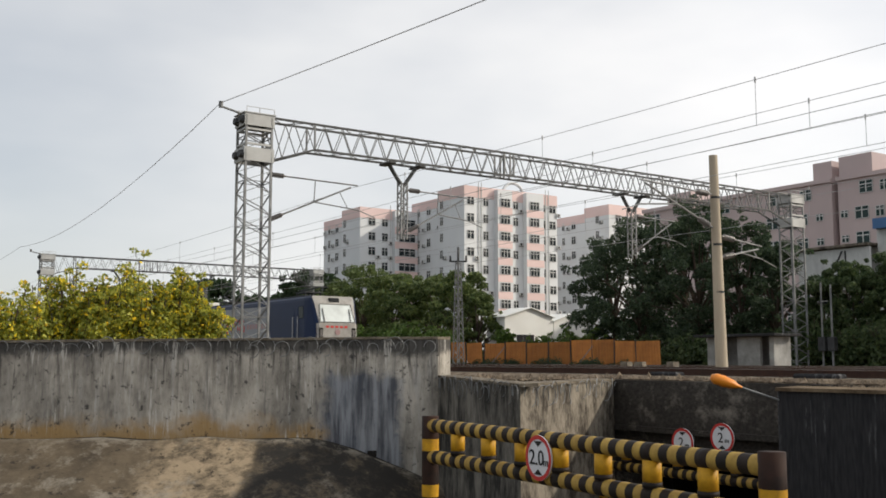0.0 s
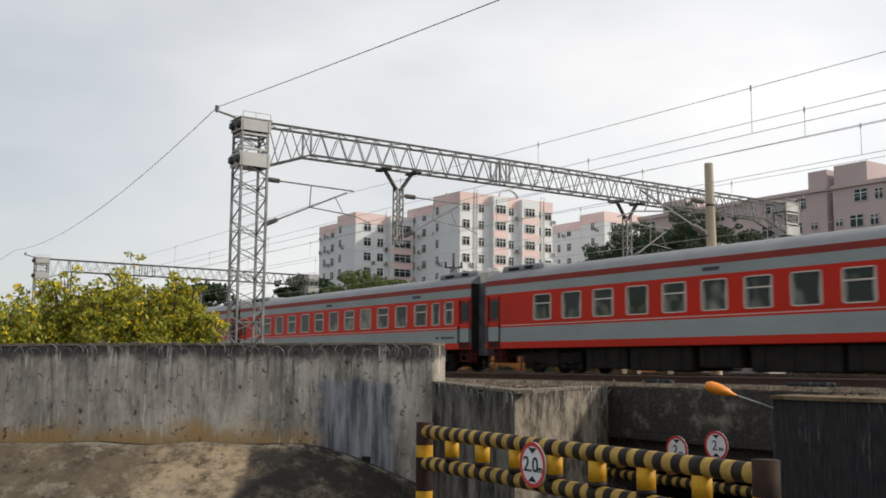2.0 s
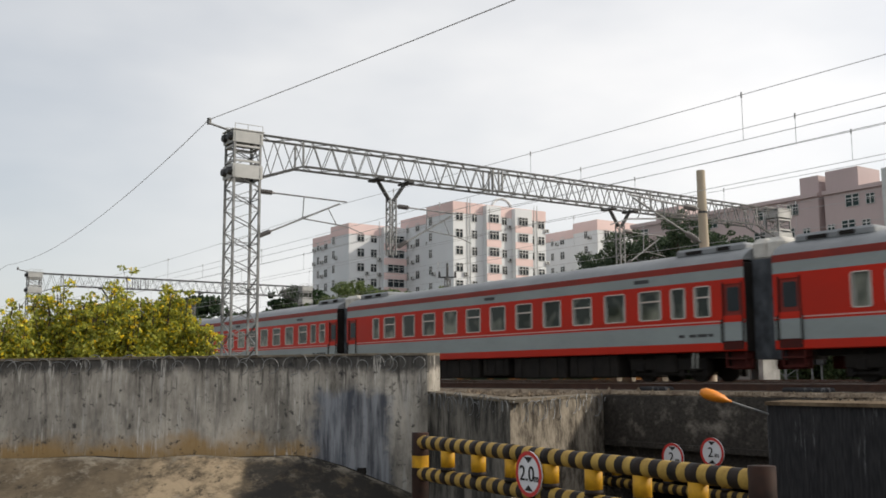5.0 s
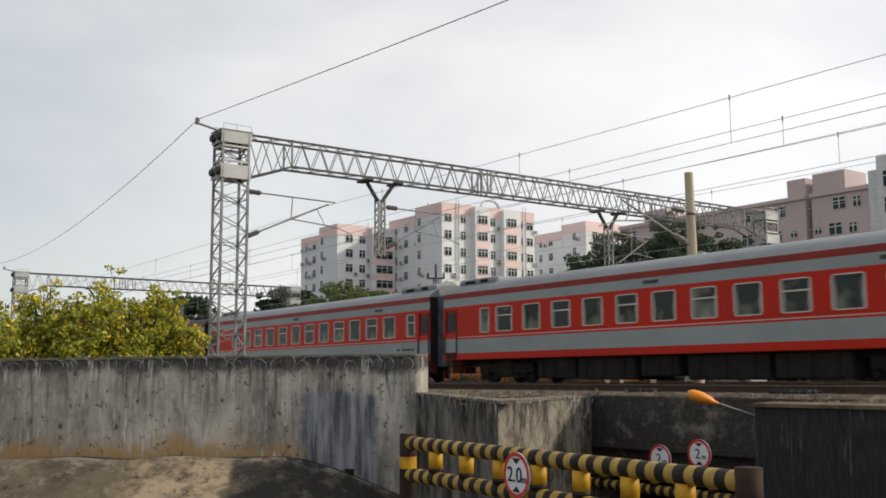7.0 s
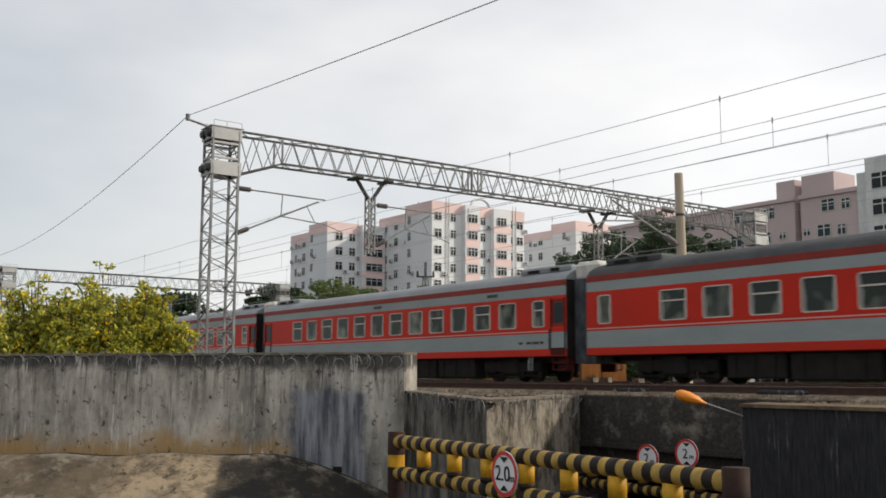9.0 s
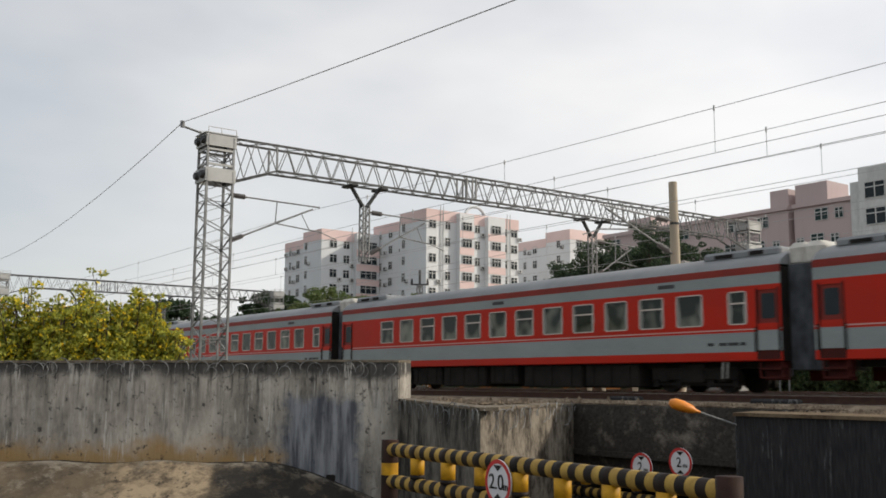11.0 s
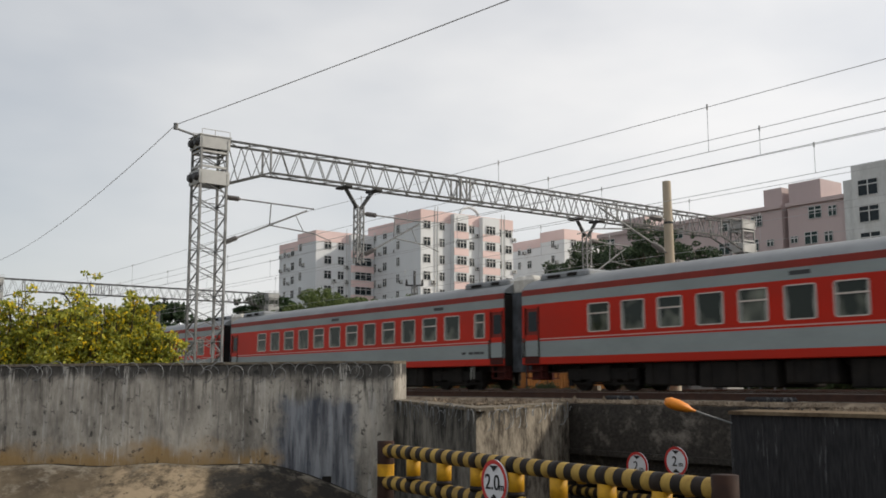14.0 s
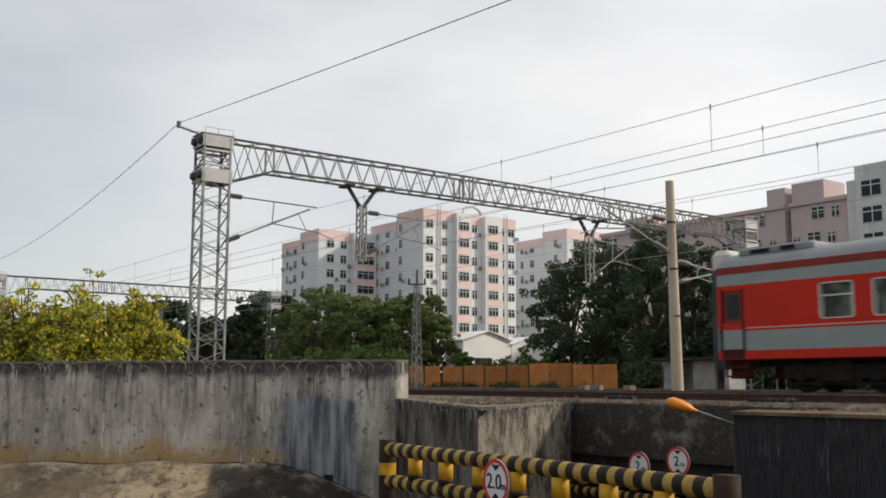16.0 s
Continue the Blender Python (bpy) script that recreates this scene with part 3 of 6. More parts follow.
def streaked_wall():
    """Grey concrete with run-down streaks, ochre at the foot and a blue-grey washed field near its end."""
    m = mat("streaked_wall_concrete", (0.58, 0.54, 0.47), (0.185, 0.172, 0.15), 0.92, scale=0.7, amount=0.85, bump=0.8, fine=7.0, stretch=(1.2, 1.2, 0.55), spec=0.15, rougher=0.68)
    n, l = m.node_tree.nodes, m.node_tree.links
    b = n["Principled BSDF"]
    base = b.inputs["Base Color"].links[0].from_socket
    tc = n.new("ShaderNodeTexCoord")
    sep = n.new("ShaderNodeSeparateXYZ")
    l.new(tc.outputs["Object"], sep.inputs[0])
    soft = n.new("ShaderNodeTexNoise")
    soft.inputs["Scale"].default_value, soft.inputs["Detail"].default_value, soft.inputs["Roughness"].default_value = 0.9, 8.0, 0.65
    l.new(tc.outputs["Object"], soft.inputs["Vector"])

    def band(src, lo, hi, jitter):
        a = n.new("ShaderNodeMath")
        a.operation = "MULTIPLY_ADD"
        l.new(soft.outputs["Fac"], a.inputs[0])
        a.inputs[1].default_value = jitter
        l.new(src, a.inputs[2])
        r = n.new("ShaderNodeMapRange")
        r.interpolation_type = "SMOOTHSTEP"
        r.inputs["From Min"].default_value, r.inputs["From Max"].default_value = lo + jitter / 2, hi + jitter / 2
        l.new(a.outputs[0], r.inputs["Value"])
        return r.outputs["Result"]

    def mul(p, q):
        a = n.new("ShaderNodeMath")
        a.operation = "MULTIPLY"
        for k, v in enumerate((p, q)):
            if isinstance(v, float):
                a.inputs[k].default_value = v
            else:
                l.new(v, a.inputs[k])
        return a.outputs[0]

    def blend(colour, col, fac):
        x = n.new("ShaderNodeMix")
        x.data_type = "RGBA"
        l.new(colour, x.inputs["A"])
        x.inputs["B"].default_value = (*col, 1)
        l.new(fac, x.inputs["Factor"])
        return x.outputs["Result"]

    streak = n.new("ShaderNodeTexNoise")
    mp = n.new("ShaderNodeMapping")
    mp.inputs["Scale"].default_value = (3.2, 3.2, 0.34)
    l.new(tc.outputs["Object"], mp.inputs["Vector"])
    l.new(mp.outputs["Vector"], streak.inputs["Vector"])
    streak.inputs["Scale"].default_value, streak.inputs["Detail"].default_value, streak.inputs["Roughness"].default_value = 1.2, 7.0, 0.62
    st = n.new("ShaderNodeMapRange")
    st.inputs["From Min"].default_value, st.inputs["From Max"].default_value = 0.56, 0.72
    l.new(streak.outputs["Fac"], st.inputs["Value"])
    col = blend(base, (0.50, 0.485, 0.455), mul(st.outputs["Result"], 0.8))
    st2 = n.new("ShaderNodeMapRange")
    st2.inputs["From Min"].default_value, st2.inputs["From Max"].default_value = 0.46, 0.30
    l.new(streak.outputs["Fac"], st2.inputs["Value"])
    col = blend(col, (0.09, 0.09, 0.09), mul(st2.outputs["Result"], 0.7))
    col = blend(col, (0.36, 0.225, 0.085), mul(mul(band(sep.outputs["Z"], -1.25, -1.9, 1.6), band(sep.outputs["X"], -25.2, -25.9, 0.6)), 0.85))
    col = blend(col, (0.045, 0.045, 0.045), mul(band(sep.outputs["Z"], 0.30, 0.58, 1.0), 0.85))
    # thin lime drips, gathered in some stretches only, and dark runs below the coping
    drip = n.new("ShaderNodeTexNoise")
    md = n.new("ShaderNodeMapping")
    md.inputs["Scale"].default_value = (5.5, 5.5, 0.5)
    l.new(tc.outputs["Object"], md.inputs["Vector"])
    l.new(md.outputs["Vector"], drip.inputs["Vector"])
    drip.inputs["Scale"].default_value, drip.inputs["Detail"].default_value, drip.inputs["Roughness"].default_value = 1.3, 6.0, 0.7

    def cut(src, lo, hi):
        k = n.new("ShaderNodeMapRange")
        k.inputs["From Min"].default_value, k.inputs["From Max"].default_value = lo, hi
        l.new(src, k.inputs["Value"])
        return k.outputs["Result"]

    where = n.new("ShaderNodeTexNoise")
    where.inputs["Scale"].default_value, where.inputs["Detail"].default_value = 0.8, 4.0
    l.new(tc.outputs["Object"], where.inputs["Vector"])
    col = blend(col, (0.62, 0.60, 0.55), mul(mul(cut(drip.outputs["Fac"], 0.56, 0.62), cut(where.outputs["Fac"], 0.46, 0.60)), 0.72))
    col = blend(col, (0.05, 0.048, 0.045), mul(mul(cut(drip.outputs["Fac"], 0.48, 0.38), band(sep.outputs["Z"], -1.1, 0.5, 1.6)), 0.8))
    spots = n.new("ShaderNodeTexNoise")
    spots.inputs["Scale"].default_value, spots.inputs["Detail"].default_value, spots.inputs["Roughness"].default_value = 4.6, 6.0, 0.7
    l.new(tc.outputs["Object"], spots.inputs["Vector"])
    sp = n.new("ShaderNodeMapRange")
    sp.inputs["From Min"].default_value, sp.inputs["From Max"].default_value = 0.58, 0.65
    l.new(spots.outputs["Fac"], sp.inputs["Value"])
    col = blend(col, (0.035, 0.035, 0.036), mul(sp.outputs["Result"], 0.8))
    field = mul(mul(band(sep.outputs["X"], -25.66, -25.45, 0.9), band(sep.outputs["X"], -24.25, -24.45, 0.7)), band(sep.outputs["Z"], 0.10, -0.30, 1.6))
    wash = n.new("ShaderNodeMix")
    wash.data_type = "RGBA"
    wash.inputs["A"].default_value, wash.inputs["B"].default_value = (0.25, 0.27, 0.30, 1), (0.055, 0.065, 0.088, 1)
    ws = n.new("ShaderNodeMapRange")
    ws.inputs["From Min"].default_value, ws.inputs["From Max"].default_value = 0.60, 0.42
    l.new(streak.outputs["Fac"], ws.inputs["Value"])
    l.new(ws.outputs["Result"], wash.inputs["Factor"])
    x = n.new("ShaderNodeMix")
    x.data_type = "RGBA"
    l.new(mul(field, 0.85), x.inputs["Factor"])
    l.new(col, x.inputs["A"])
    l.new(wash.outputs["Result"], x.inputs["B"])
    l.new(x.outputs["Result"], b.inputs["Base Color"])
    return m


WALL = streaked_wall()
TRACKS = (21.75, 27.16, 32.6, 37.4)
build_ground()
build_walls()


# ---- tracks ----
def build_track(y):
    x0, x1 = -700.0, 620.0
    bm = B()
    prof = [(-2.1, -0.40), (-1.55, -0.19), (1.55, -0.19), (2.1, -0.40)]
    a = [bm.verts.new((x0, y + p, z)) for p, z in prof]
    b = [bm.verts.new((x1, y + p, z)) for p, z in prof]
    for i in range(3):
        bm.faces.new((a[i], b[i], b[i + 1], a[i + 1]))
    bed = tagged(link("track_bed", bm, BALLAST), "brown ballast bed of a railway track", "ballast", kind="structure")
    for s in (-0.755, 0.755):
        bm = B()
        box(bm, x0, x1, y + s - 0.075, y + s + 0.075, -0.176, -0.15)
        box(bm, x0, x1, y + s - 0.012, y + s + 0.012, -0.15, -0.045)
        box(bm, x0, x1, y + s - 0.036, y + s + 0.036, -0.045, -0.004)
        box(bm, x0, x1, y + s - 0.028, y + s + 0.028, -0.004, 0.0, 1)
        tagged(link("rail", bm, [RUST, RAILTOP]), "rusty steel rail with a polished head", "rail", "rails", "structure")


for y in TRACKS:
    build_track(y)


def build_sleepers():
    bm = B()
    box(bm, -0.13, 0.13, -1.25, 1.25, -0.215, -0.178)
    first = part("sleeper", bm, SLEEPER, bpy.data.objects["track_bed"])
    first.matrix_basis = pose(-60, TRACKS[0], 0)
    for i in range(1, 110):
        share("sleeper", first, bpy.data.objects["track_bed"], pose(-60 + 0.58 * i, TRACKS[0], 0))


def scatter_stones():
    """Loose ballast stones along the shoulder by the wall."""
    rng = np.random.default_rng(3)
    n = 15000
    xs = rng.uniform(-27.0, 2.0, n)
    ys = rng.uniform(13.6, 20.6, n)
    keep = ~((xs < -16.7) & (ys < 15.98 - (xs + 23.72) * 0.368 + 0.3)) & ~((xs > -16.9) & (ys < 17.3) & (xs < -12)) & (ys > np.where(xs > -12.6, 17.2, 0)) & ~((xs > -20.2) & (xs < -12.2) & (ys < 19.45))
    xs, ys = xs[keep], ys[keep]
    verts, faces = [], []
    octa = np.array([(1, 0, 0), (-1, 0, 0), (0, 1, 0), (0, -1, 0), (0, 0, 1), (0, 0, -1)], float)
    tri = [(0, 2, 4), (2, 1, 4), (1, 3, 4), (3, 0, 4), (2, 0, 5), (1, 2, 5), (3, 1, 5), (0, 3, 5)]
    for i, (x, y) in enumerate(zip(xs, ys)):
        r = rng.uniform(0.035, 0.10, 3) * (1.6 if rng.random() < 0.06 else 1)
        p = octa * r * rng.uniform(0.7, 1.2, (6, 1)) + (x, y, (-0.30 if -20.4 < x < -12.2 and y < 20.0 else -0.375) + r[2] * 0.4)
        verts += p.tolist()
        faces += [tuple(6 * i + k for k in f) for f in tri]
    ob = raw("ballast_stones", verts, faces, BALLAST)
    tagged(ob, "loose brown ballast stones beside the track", "stones", kind="stuff")


# ---- train ----
PITCH, BODY, TRACK_Y = 26.576, 25.5, 27.16
HALF = 1.552


def loft(bm, prof, x0, x1, mats):
    """Extrudes an open profile of (y, z) from x0 to x1 with a material for each strip."""
    a = [bm.verts.new((x0, y, z)) for y, z in prof]
    b = [bm.verts.new((x1, y, z)) for y, z in prof]
    for i in range(len(prof) - 1):
        f = bm.faces.new((b[i], a[i], a[i + 1], b[i + 1]))
        f.material_index = mats[i]
    return bm


def rounded(bm, x0, x1, z0, z1, y0, y1, r, inner=None, mi=0):
    """A rounded rectangle plate standing across y, or a frame of it."""
    def ring(a, b, c, d, rr, y):
        pts = []
        for cx, cz, s in ((b - rr, d - rr, 0), (a + rr, d - rr, 90), (a + rr, c + rr, 180), (b - rr, c + rr, 270)):
            for k in (0, 45, 90):
                t = radians(s + k)
                pts.append(bm.verts.new((cx + rr * math.cos(t), y, cz + rr * math.sin(t))))
        return pts
    o0, o1 = ring(x0, x1, z0, z1, r, y0), ring(x0, x1, z0, z1, r, y1)
    n = len(o0)
    fs = []
    for i in range(n):
        fs.append(bm.faces.new((o0[i], o0[(i + 1) % n], o1[(i + 1) % n], o1[i])))
    if inner:
        i0, i1 = (ring(x0 + inner, x1 - inner, z0 + inner, z1 - inner, max(r - inner, 0.01), y) for y in (y0, y1))
        for i in range(n):
            j = (i + 1) % n
            fs.append(bm.faces.new((o1[i], o1[j], i1[j], i1[i])))
            fs.append(bm.faces.new((i0[i], i0[j], i1[j], i1[i])))
    else:
        fs.append(bm.faces.new(o1))
    for f in fs:
        f.material_index = mi
    return bm


def wheel_mesh(r):
    bm = B()
    rod(bm, (0, -0.07, 0), (0, 0.07, 0), r, r, 20)
    rod(bm, (0, 0.07, 0), (0, 0.10, 0), r + 0.03, r + 0.03, 20)
    rod(bm, (0, -0.11, 0), (0, -0.07, 0), 0.13, 0.13, 10)
    return bm


def build_bogie(parent, x, wheels, r, base):
    bm = B()
    span = max(wheels) + 0.55
    for s in (-1, 1):
        box(bm, -span, span, s * 1.02 - 0.09, s * 1.02 + 0.09, 0.40, 0.80, bevel=0.03)
        for w in wheels:
            for k in (-w, w):
                box(bm, k - 0.17, k + 0.17, s * 1.02 - 0.14, s * 1.02 + 0.14, 0.34, 0.66, bevel=0.03)
                rod(bm, (k, s * 1.02, 0.66), (k, s * 1.02, 0.92), 0.09, 0.09, 8)
        box(bm, -0.5, 0.5, s * 1.05 - 0.12, s * 1.05 + 0.12, 0.30, 0.95, bevel=0.04)
        for k in (-span + 0.12, span - 0.12, -0.62, 0.62):
            box(bm, k - 0.10, k + 0.10, s * 0.98 - 0.08, s * 0.98 + 0.08, 0.16, 0.72, bevel=0.02)
        bar(bm, (-span, s * 1.0, 0.26), (span, s * 1.0, 0.26), 0.07)
    box(bm, -0.35, 0.35, -1.0, 1.0, 0.55, 0.85)
    bogie = part("bogie", bm, UNDER, parent)
    bogie.matrix_basis = pose(x, 0, 0)
    for w in wheels:
        for k in ((-w, w) if w else (0,)):
            for s in (-1, 1):
                if base[0] is None:
                    base[0] = part("wheel", wheel_mesh(r), UNDER, bogie)
                    base[0].matrix_basis = pose(k, s * 0.755, r, 0, 0, 0 if s < 0 else 180)
                else:
                    share("wheel", base[0], bogie, pose(k, s * 0.755, r, 0, 0, 0 if s < 0 else 180))
    return bogie


# (centre, half width) of the windows and (from, to) of the doors, measured back from the front of the body
SEAT_WINDOWS = [(1.575, 0.36)] + [(3.45 + 1.63 * i, 0.55) for i in range(12)]
BERTH_WINDOWS = [(1.70, 0.36), (2.75, 0.34)] + [(4.03 + 1.723 * i, 0.54) for i in range(11)] + [(22.55, 0.33)]
FIRST_WINDOWS = [(1.75, 0.36), (2.95, 0.36)] + [(4.41 + 1.735 * i, 0.55) for i in range(11)]
DINING_WINDOWS = [(3.35 + 1.807 * i, 0.58) for i in range(11)] + [(24.6, 0.33)]
END_DOORS = [(0.10, 0.86), (24.55, 25.32)]


def build_coach(windows, doors, label, roof=COACH_ROOF):
    """One coach; x runs back from the front corner of its body."""
    root = empty("passenger_coach", pose(0, TRACK_Y, 0), label, "railway coach", "coaches of the train")
    bm = B()
    for s in (-1, 1):
        y = s * HALF
        loft(bm, [(s * 1.50, 0.97), (y, 1.00), (y, 1.26), (y, 1.86), (y, 1.925), (y, 1.965), (y, 2.11)], 0, -BODY, [2, 2, 1, 0, 3, 0])
        loft(bm, [(y, 3.13), (y, 3.29), (y, 3.64), (y, 3.73), (s * 1.548, 3.83), (s * 1.545, 3.87)], 0, -BODY, [0, 1, 4, 4, 4])
        edges = sorted(doors + [(c - w + 0.01, c + w - 0.01) for c, w in windows])
        at = 0.0
        for a, b in edges + [(BODY, BODY)]:
            loft(bm, [(y, 2.11), (y, 3.13)], -at, -a, [0])
            at = b
        # ledges of the openings
        for a, b in edges:
            for z in (2.11, 3.13):
                f = bm.faces.new([bm.verts.new(p) for p in ((-a, y, z), (-b, y, z), (-b, y - s * 0.07, z), (-a, y - s * 0.07, z))])
            for x in (a, b):
                f = bm.faces.new([bm.verts.new(p) for p in ((-x, y, 2.11), (-x, y, 3.13), (-x, y - s * 0.07, 3.13), (-x, y - s * 0.07, 2.11))])
    for x in (0, -BODY):
        f = bm.faces.new([bm.verts.new((x, y, z)) for y, z in ((-1.5, 0.97), (-HALF, 1.0), (-HALF, 3.8), (HALF, 3.8), (HALF, 1.0), (1.5, 0.97))])
        f.material_index = 5
    f = bm.faces.new([bm.verts.new((x, y, 0.98)) for x, y in ((0, -1.5), (0, 1.5), (-BODY, 1.5), (-BODY, -1.5))])
    f.material_index = 5
    part("body", bm, [COACH_RED, COACH_GREY, COACH_RED, COACH_LINE, COACH_MAROON, UNDER], root)
    bm = B()
    arc = [(1.545, 3.87), (1.44, 4.02), (1.25, 4.15), (1.0, 4.26), (0.75, 4.345), (0.5, 4.395), (0.25, 4.42), (0, 4.433)]
    prof = [(-y, z) for y, z in arc] + arc[-2::-1]
    loft(bm, prof, -0.02, -BODY + 0.02, [0] * (len(prof) - 1))
    for x in (-0.02, -BODY + 0.02):
        f = bm.faces.new([bm.verts.new((x, y, z)) for y, z in prof])
        f.material_index = 0
    part("roof", bm, roof, root, "weathered grey arched roof", True)
    for x0, x1 in ((-0.35, -3.3), (-22.4, -25.1)):
        bm = B()
        box(bm, x1, x0, -1.0, 1.0, 4.2, 4.52, bevel=0.09)
        box(bm, x1 + 0.5, x1 + 1.2, -1.02, 1.02, 4.3, 4.42, 1)
        box(bm, x0 - 1.1, x0 - 0.6, -1.03, 1.03, 4.31, 4.44, 1)
        part("roof_unit", bm, [roof, UNDER], root, "grey roof ventilation unit")
    # doors
    for a, b in doors:
        for s in (-1, 1):
            bm = B()
            y0, y1 = sorted((s * (HALF - 0.08), s * (HALF - 0.04)))
            box(bm, -b, -a, y0, y1, 2.11, 3.13)
            d = part("door", bm, COACH_MAROON, root, "narrow red entrance door with dark edges")
            for name, z0, z1, material in (("step_panel", 1.02, 1.30, STEP_RED), ("lower_panel", 1.304, 1.90, COACH_GREY), ("middle_panel", 1.904, 2.105, COACH_RED)):
                bm = B()
                box(bm, -b, -a, *sorted((s * (HALF - 0.01), s * (HALF + 0.012))), z0, z1)
                part(name, bm, material, d)
            for x, u in ((a, -1), (b, 1)):
                bm = B()
                box(bm, -x - 0.02, -x + 0.02, *sorted((s * (HALF - 0.01), s * (HALF + 0.018))), 1.02, 3.2)
                part("door_edge", bm, UNDER, d)
                bm = B()
                bar(bm, (-x - u * 0.05, s * (HALF + 0.05), 1.25), (-x - u * 0.05, s * (HALF + 0.05), 2.0), 0.035)
                for z in (1.28, 1.97):
                    bar(bm, (-x - u * 0.05, s * (HALF - 0.01), z), (-x - u * 0.05, s * (HALF + 0.05), z), 0.03)
                part("grab_rail", bm, UNDER, d, "dark grab rail")
            bm = B()
            rounded(bm, -b + 0.14, -a - 0.14, 2.25, 3.02, s * (HALF - 0.05), s * (HALF - 0.03), 0.06)
            part("door_pane", bm, FACADEGLASS, d)
            bm = B()
            for z in (0.45, 0.72):
                box(bm, -b, -a, *sorted((s * 1.2, s * 1.5)), z, z + 0.05)
            for x in (-a, -b):
                bar(bm, (x, s * 1.45, 0.45), (x, s * 1.45, 1.0), 0.05)
            box(bm, -b - 0.02, -a + 0.02, *sorted((s * 1.1, s * 1.2)), 0.4, 1.0)
            part("step", bm, STEP_RED, root)
    # windows
    def window(c, w, s, split, kind):
        bm = B()
        rounded(bm, -w, w, 2.10, 3.14, s * (HALF - 0.04), s * (HALF + 0.014), 0.10, 0.036)
        if split:
            box(bm, -w + 0.04, w - 0.04, *sorted((s * (HALF - 0.04), s * (HALF + 0.002))), 2.74, 2.79)
        return bm
    made = {}
    for s in (-1, 1):
        for i, (c, w) in enumerate(windows):
            split = i == 0 or i % 2 == 0 if w > 0.4 else i == 0
            key = (s, w, split)
            m = pose(-c, 0, 0)
            if key not in made:
                f = part("window", window(c, w, s, split, 0), WINFRAME, root)
                f.matrix_basis = m
                bm = B()
                y = s * (HALF - 0.035)
                q = [bm.verts.new(p) for p in ((-w, y, 2.11), (w, y, 2.11), (w, y, 3.13), (-w, y, 3.13))]
                bm.faces.new(q)
                p = part("pane", bm, WINGLASS, f)
                ya, yb = s * (HALF - 0.031), s * (HALF - 0.012)
                for u in (-1, 1):
                    bm = B()
                    edge = [(u * (w - 0.04), 2.13), (u * (w - 0.13), 2.13), (u * (w - 0.16), 2.55), (u * (w - 0.09), 3.11), (u * (w - 0.04), 3.11)]
                    lo, hi = [bm.verts.new((x, ya, z)) for x, z in edge], [bm.verts.new((x, (ya * 2 + yb) / 3, z)) for x, z in edge]
                    bm.faces.new(hi)
                    for q in range(5):
                        bm.faces.new((lo[q], lo[(q + 1) % 5], hi[(q + 1) % 5], hi[q]))
                    part("curtain", bm, CURTAIN, f, "pale curtain drawn aside behind the glass")
                made[key] = f
            else:
                k = share("window", made[key], root, m)
                for ch in made[key].children:
                    share(ch.name.split(".")[0], ch, k, Matrix())
    # gangways, buffers, end fairings
    for x0, x1, sgn in ((0.0, 0.53, 1), (-BODY - 0.53, -BODY, -1)):
        bm = B()
        for i in range(5):
            a = x0 + (x1 - x0) * i / 5
            box(bm, a, a + 0.09, -1.12, 1.12, 0.70, 3.88, bevel=0.02)
        box(bm, x0, x1, -1.06, 1.06, 0.75, 3.84)
        part("gangway", bm, RUBBER, root, "grey-blue rubber gangway bellows")
        bm = B()
        box(bm, x0 - 0.10, x1 + 0.10, -1.10, 1.10, 3.74, 4.54, bevel=0.18)
        part("gangway_hood", bm, HOOD, root, "dirty white hood over the gangway")
        for y in (-0.9, 0.9):
            bm = B()
            rod(bm, (x0, y, 1.06), (x1 - 0.04 if sgn > 0 else x1, y, 1.06), 0.09, 0.09, 8)
            part("buffer", bm, UNDER, root)
        bm = B()
        box(bm, x0, x1, -0.2, 0.2, 0.75, 1.0)
        part("coupler", bm, UNDER, root)
    base = [None]
    for x in (-3.75, -BODY + 3.75):
        build_bogie(root, x, (1.2,), 0.4575, base)
    for a, b, z in ((-5.9, -8.5, 0.15), (-8.7, -11.9, 0.12), (-12.3, -14.0, 0.24), (-14.3, -17.2, 0.13), (-17.35, -19.5, 0.18)):
        bm = B()
        box(bm, b, a, -1.32, 1.32, z, 0.97, bevel=0.05)
        for k in range(3):
            q = b + (a - b) * (k + 0.5) / 3
            box(bm, q - 0.03, q + 0.03, -1.36, 1.36, z + 0.08, 0.93)
        part("equipment_box", bm, UNDER, root)
    for x in (-2.1, -2.28):
        bm = B()
        tube(bm, [Vector((x, -1.40, 1.0)), Vector((x + 0.02, -1.46, 0.75)), Vector((x - 0.03, -1.42, 0.45))], 0.035, 6)
        part("brake_hose", bm, CURTAIN, root, "pale hose hanging below the body")
    for x in (-4.4, -13.2):
        bm = B()
        box(bm, x - 0.35, x + 0.35, -HALF - 0.006, -HALF + 0.01, 3.42, 3.55)
        part("side_vent", bm, DARKSTEEL, root, "small dark louvred vent")
    bm = B()
    box(bm, -BODY + 1, -1, -0.9, 0.9, 0.78, 0.97)
    part("underframe", bm, UNDER, root)
    # number bars
    for a, b in ((1.3, 1.5), (1.55, 1.95), (2.0, 2.3), (2.5, 2.75)):
        bm = B()
        box(bm, -b, -a, -HALF - 0.006, -HALF - 0.002, 1.46, 1.56)
        part("number_mark", bm, DARKSTEEL, root, "small dark painted number mark")
    return root


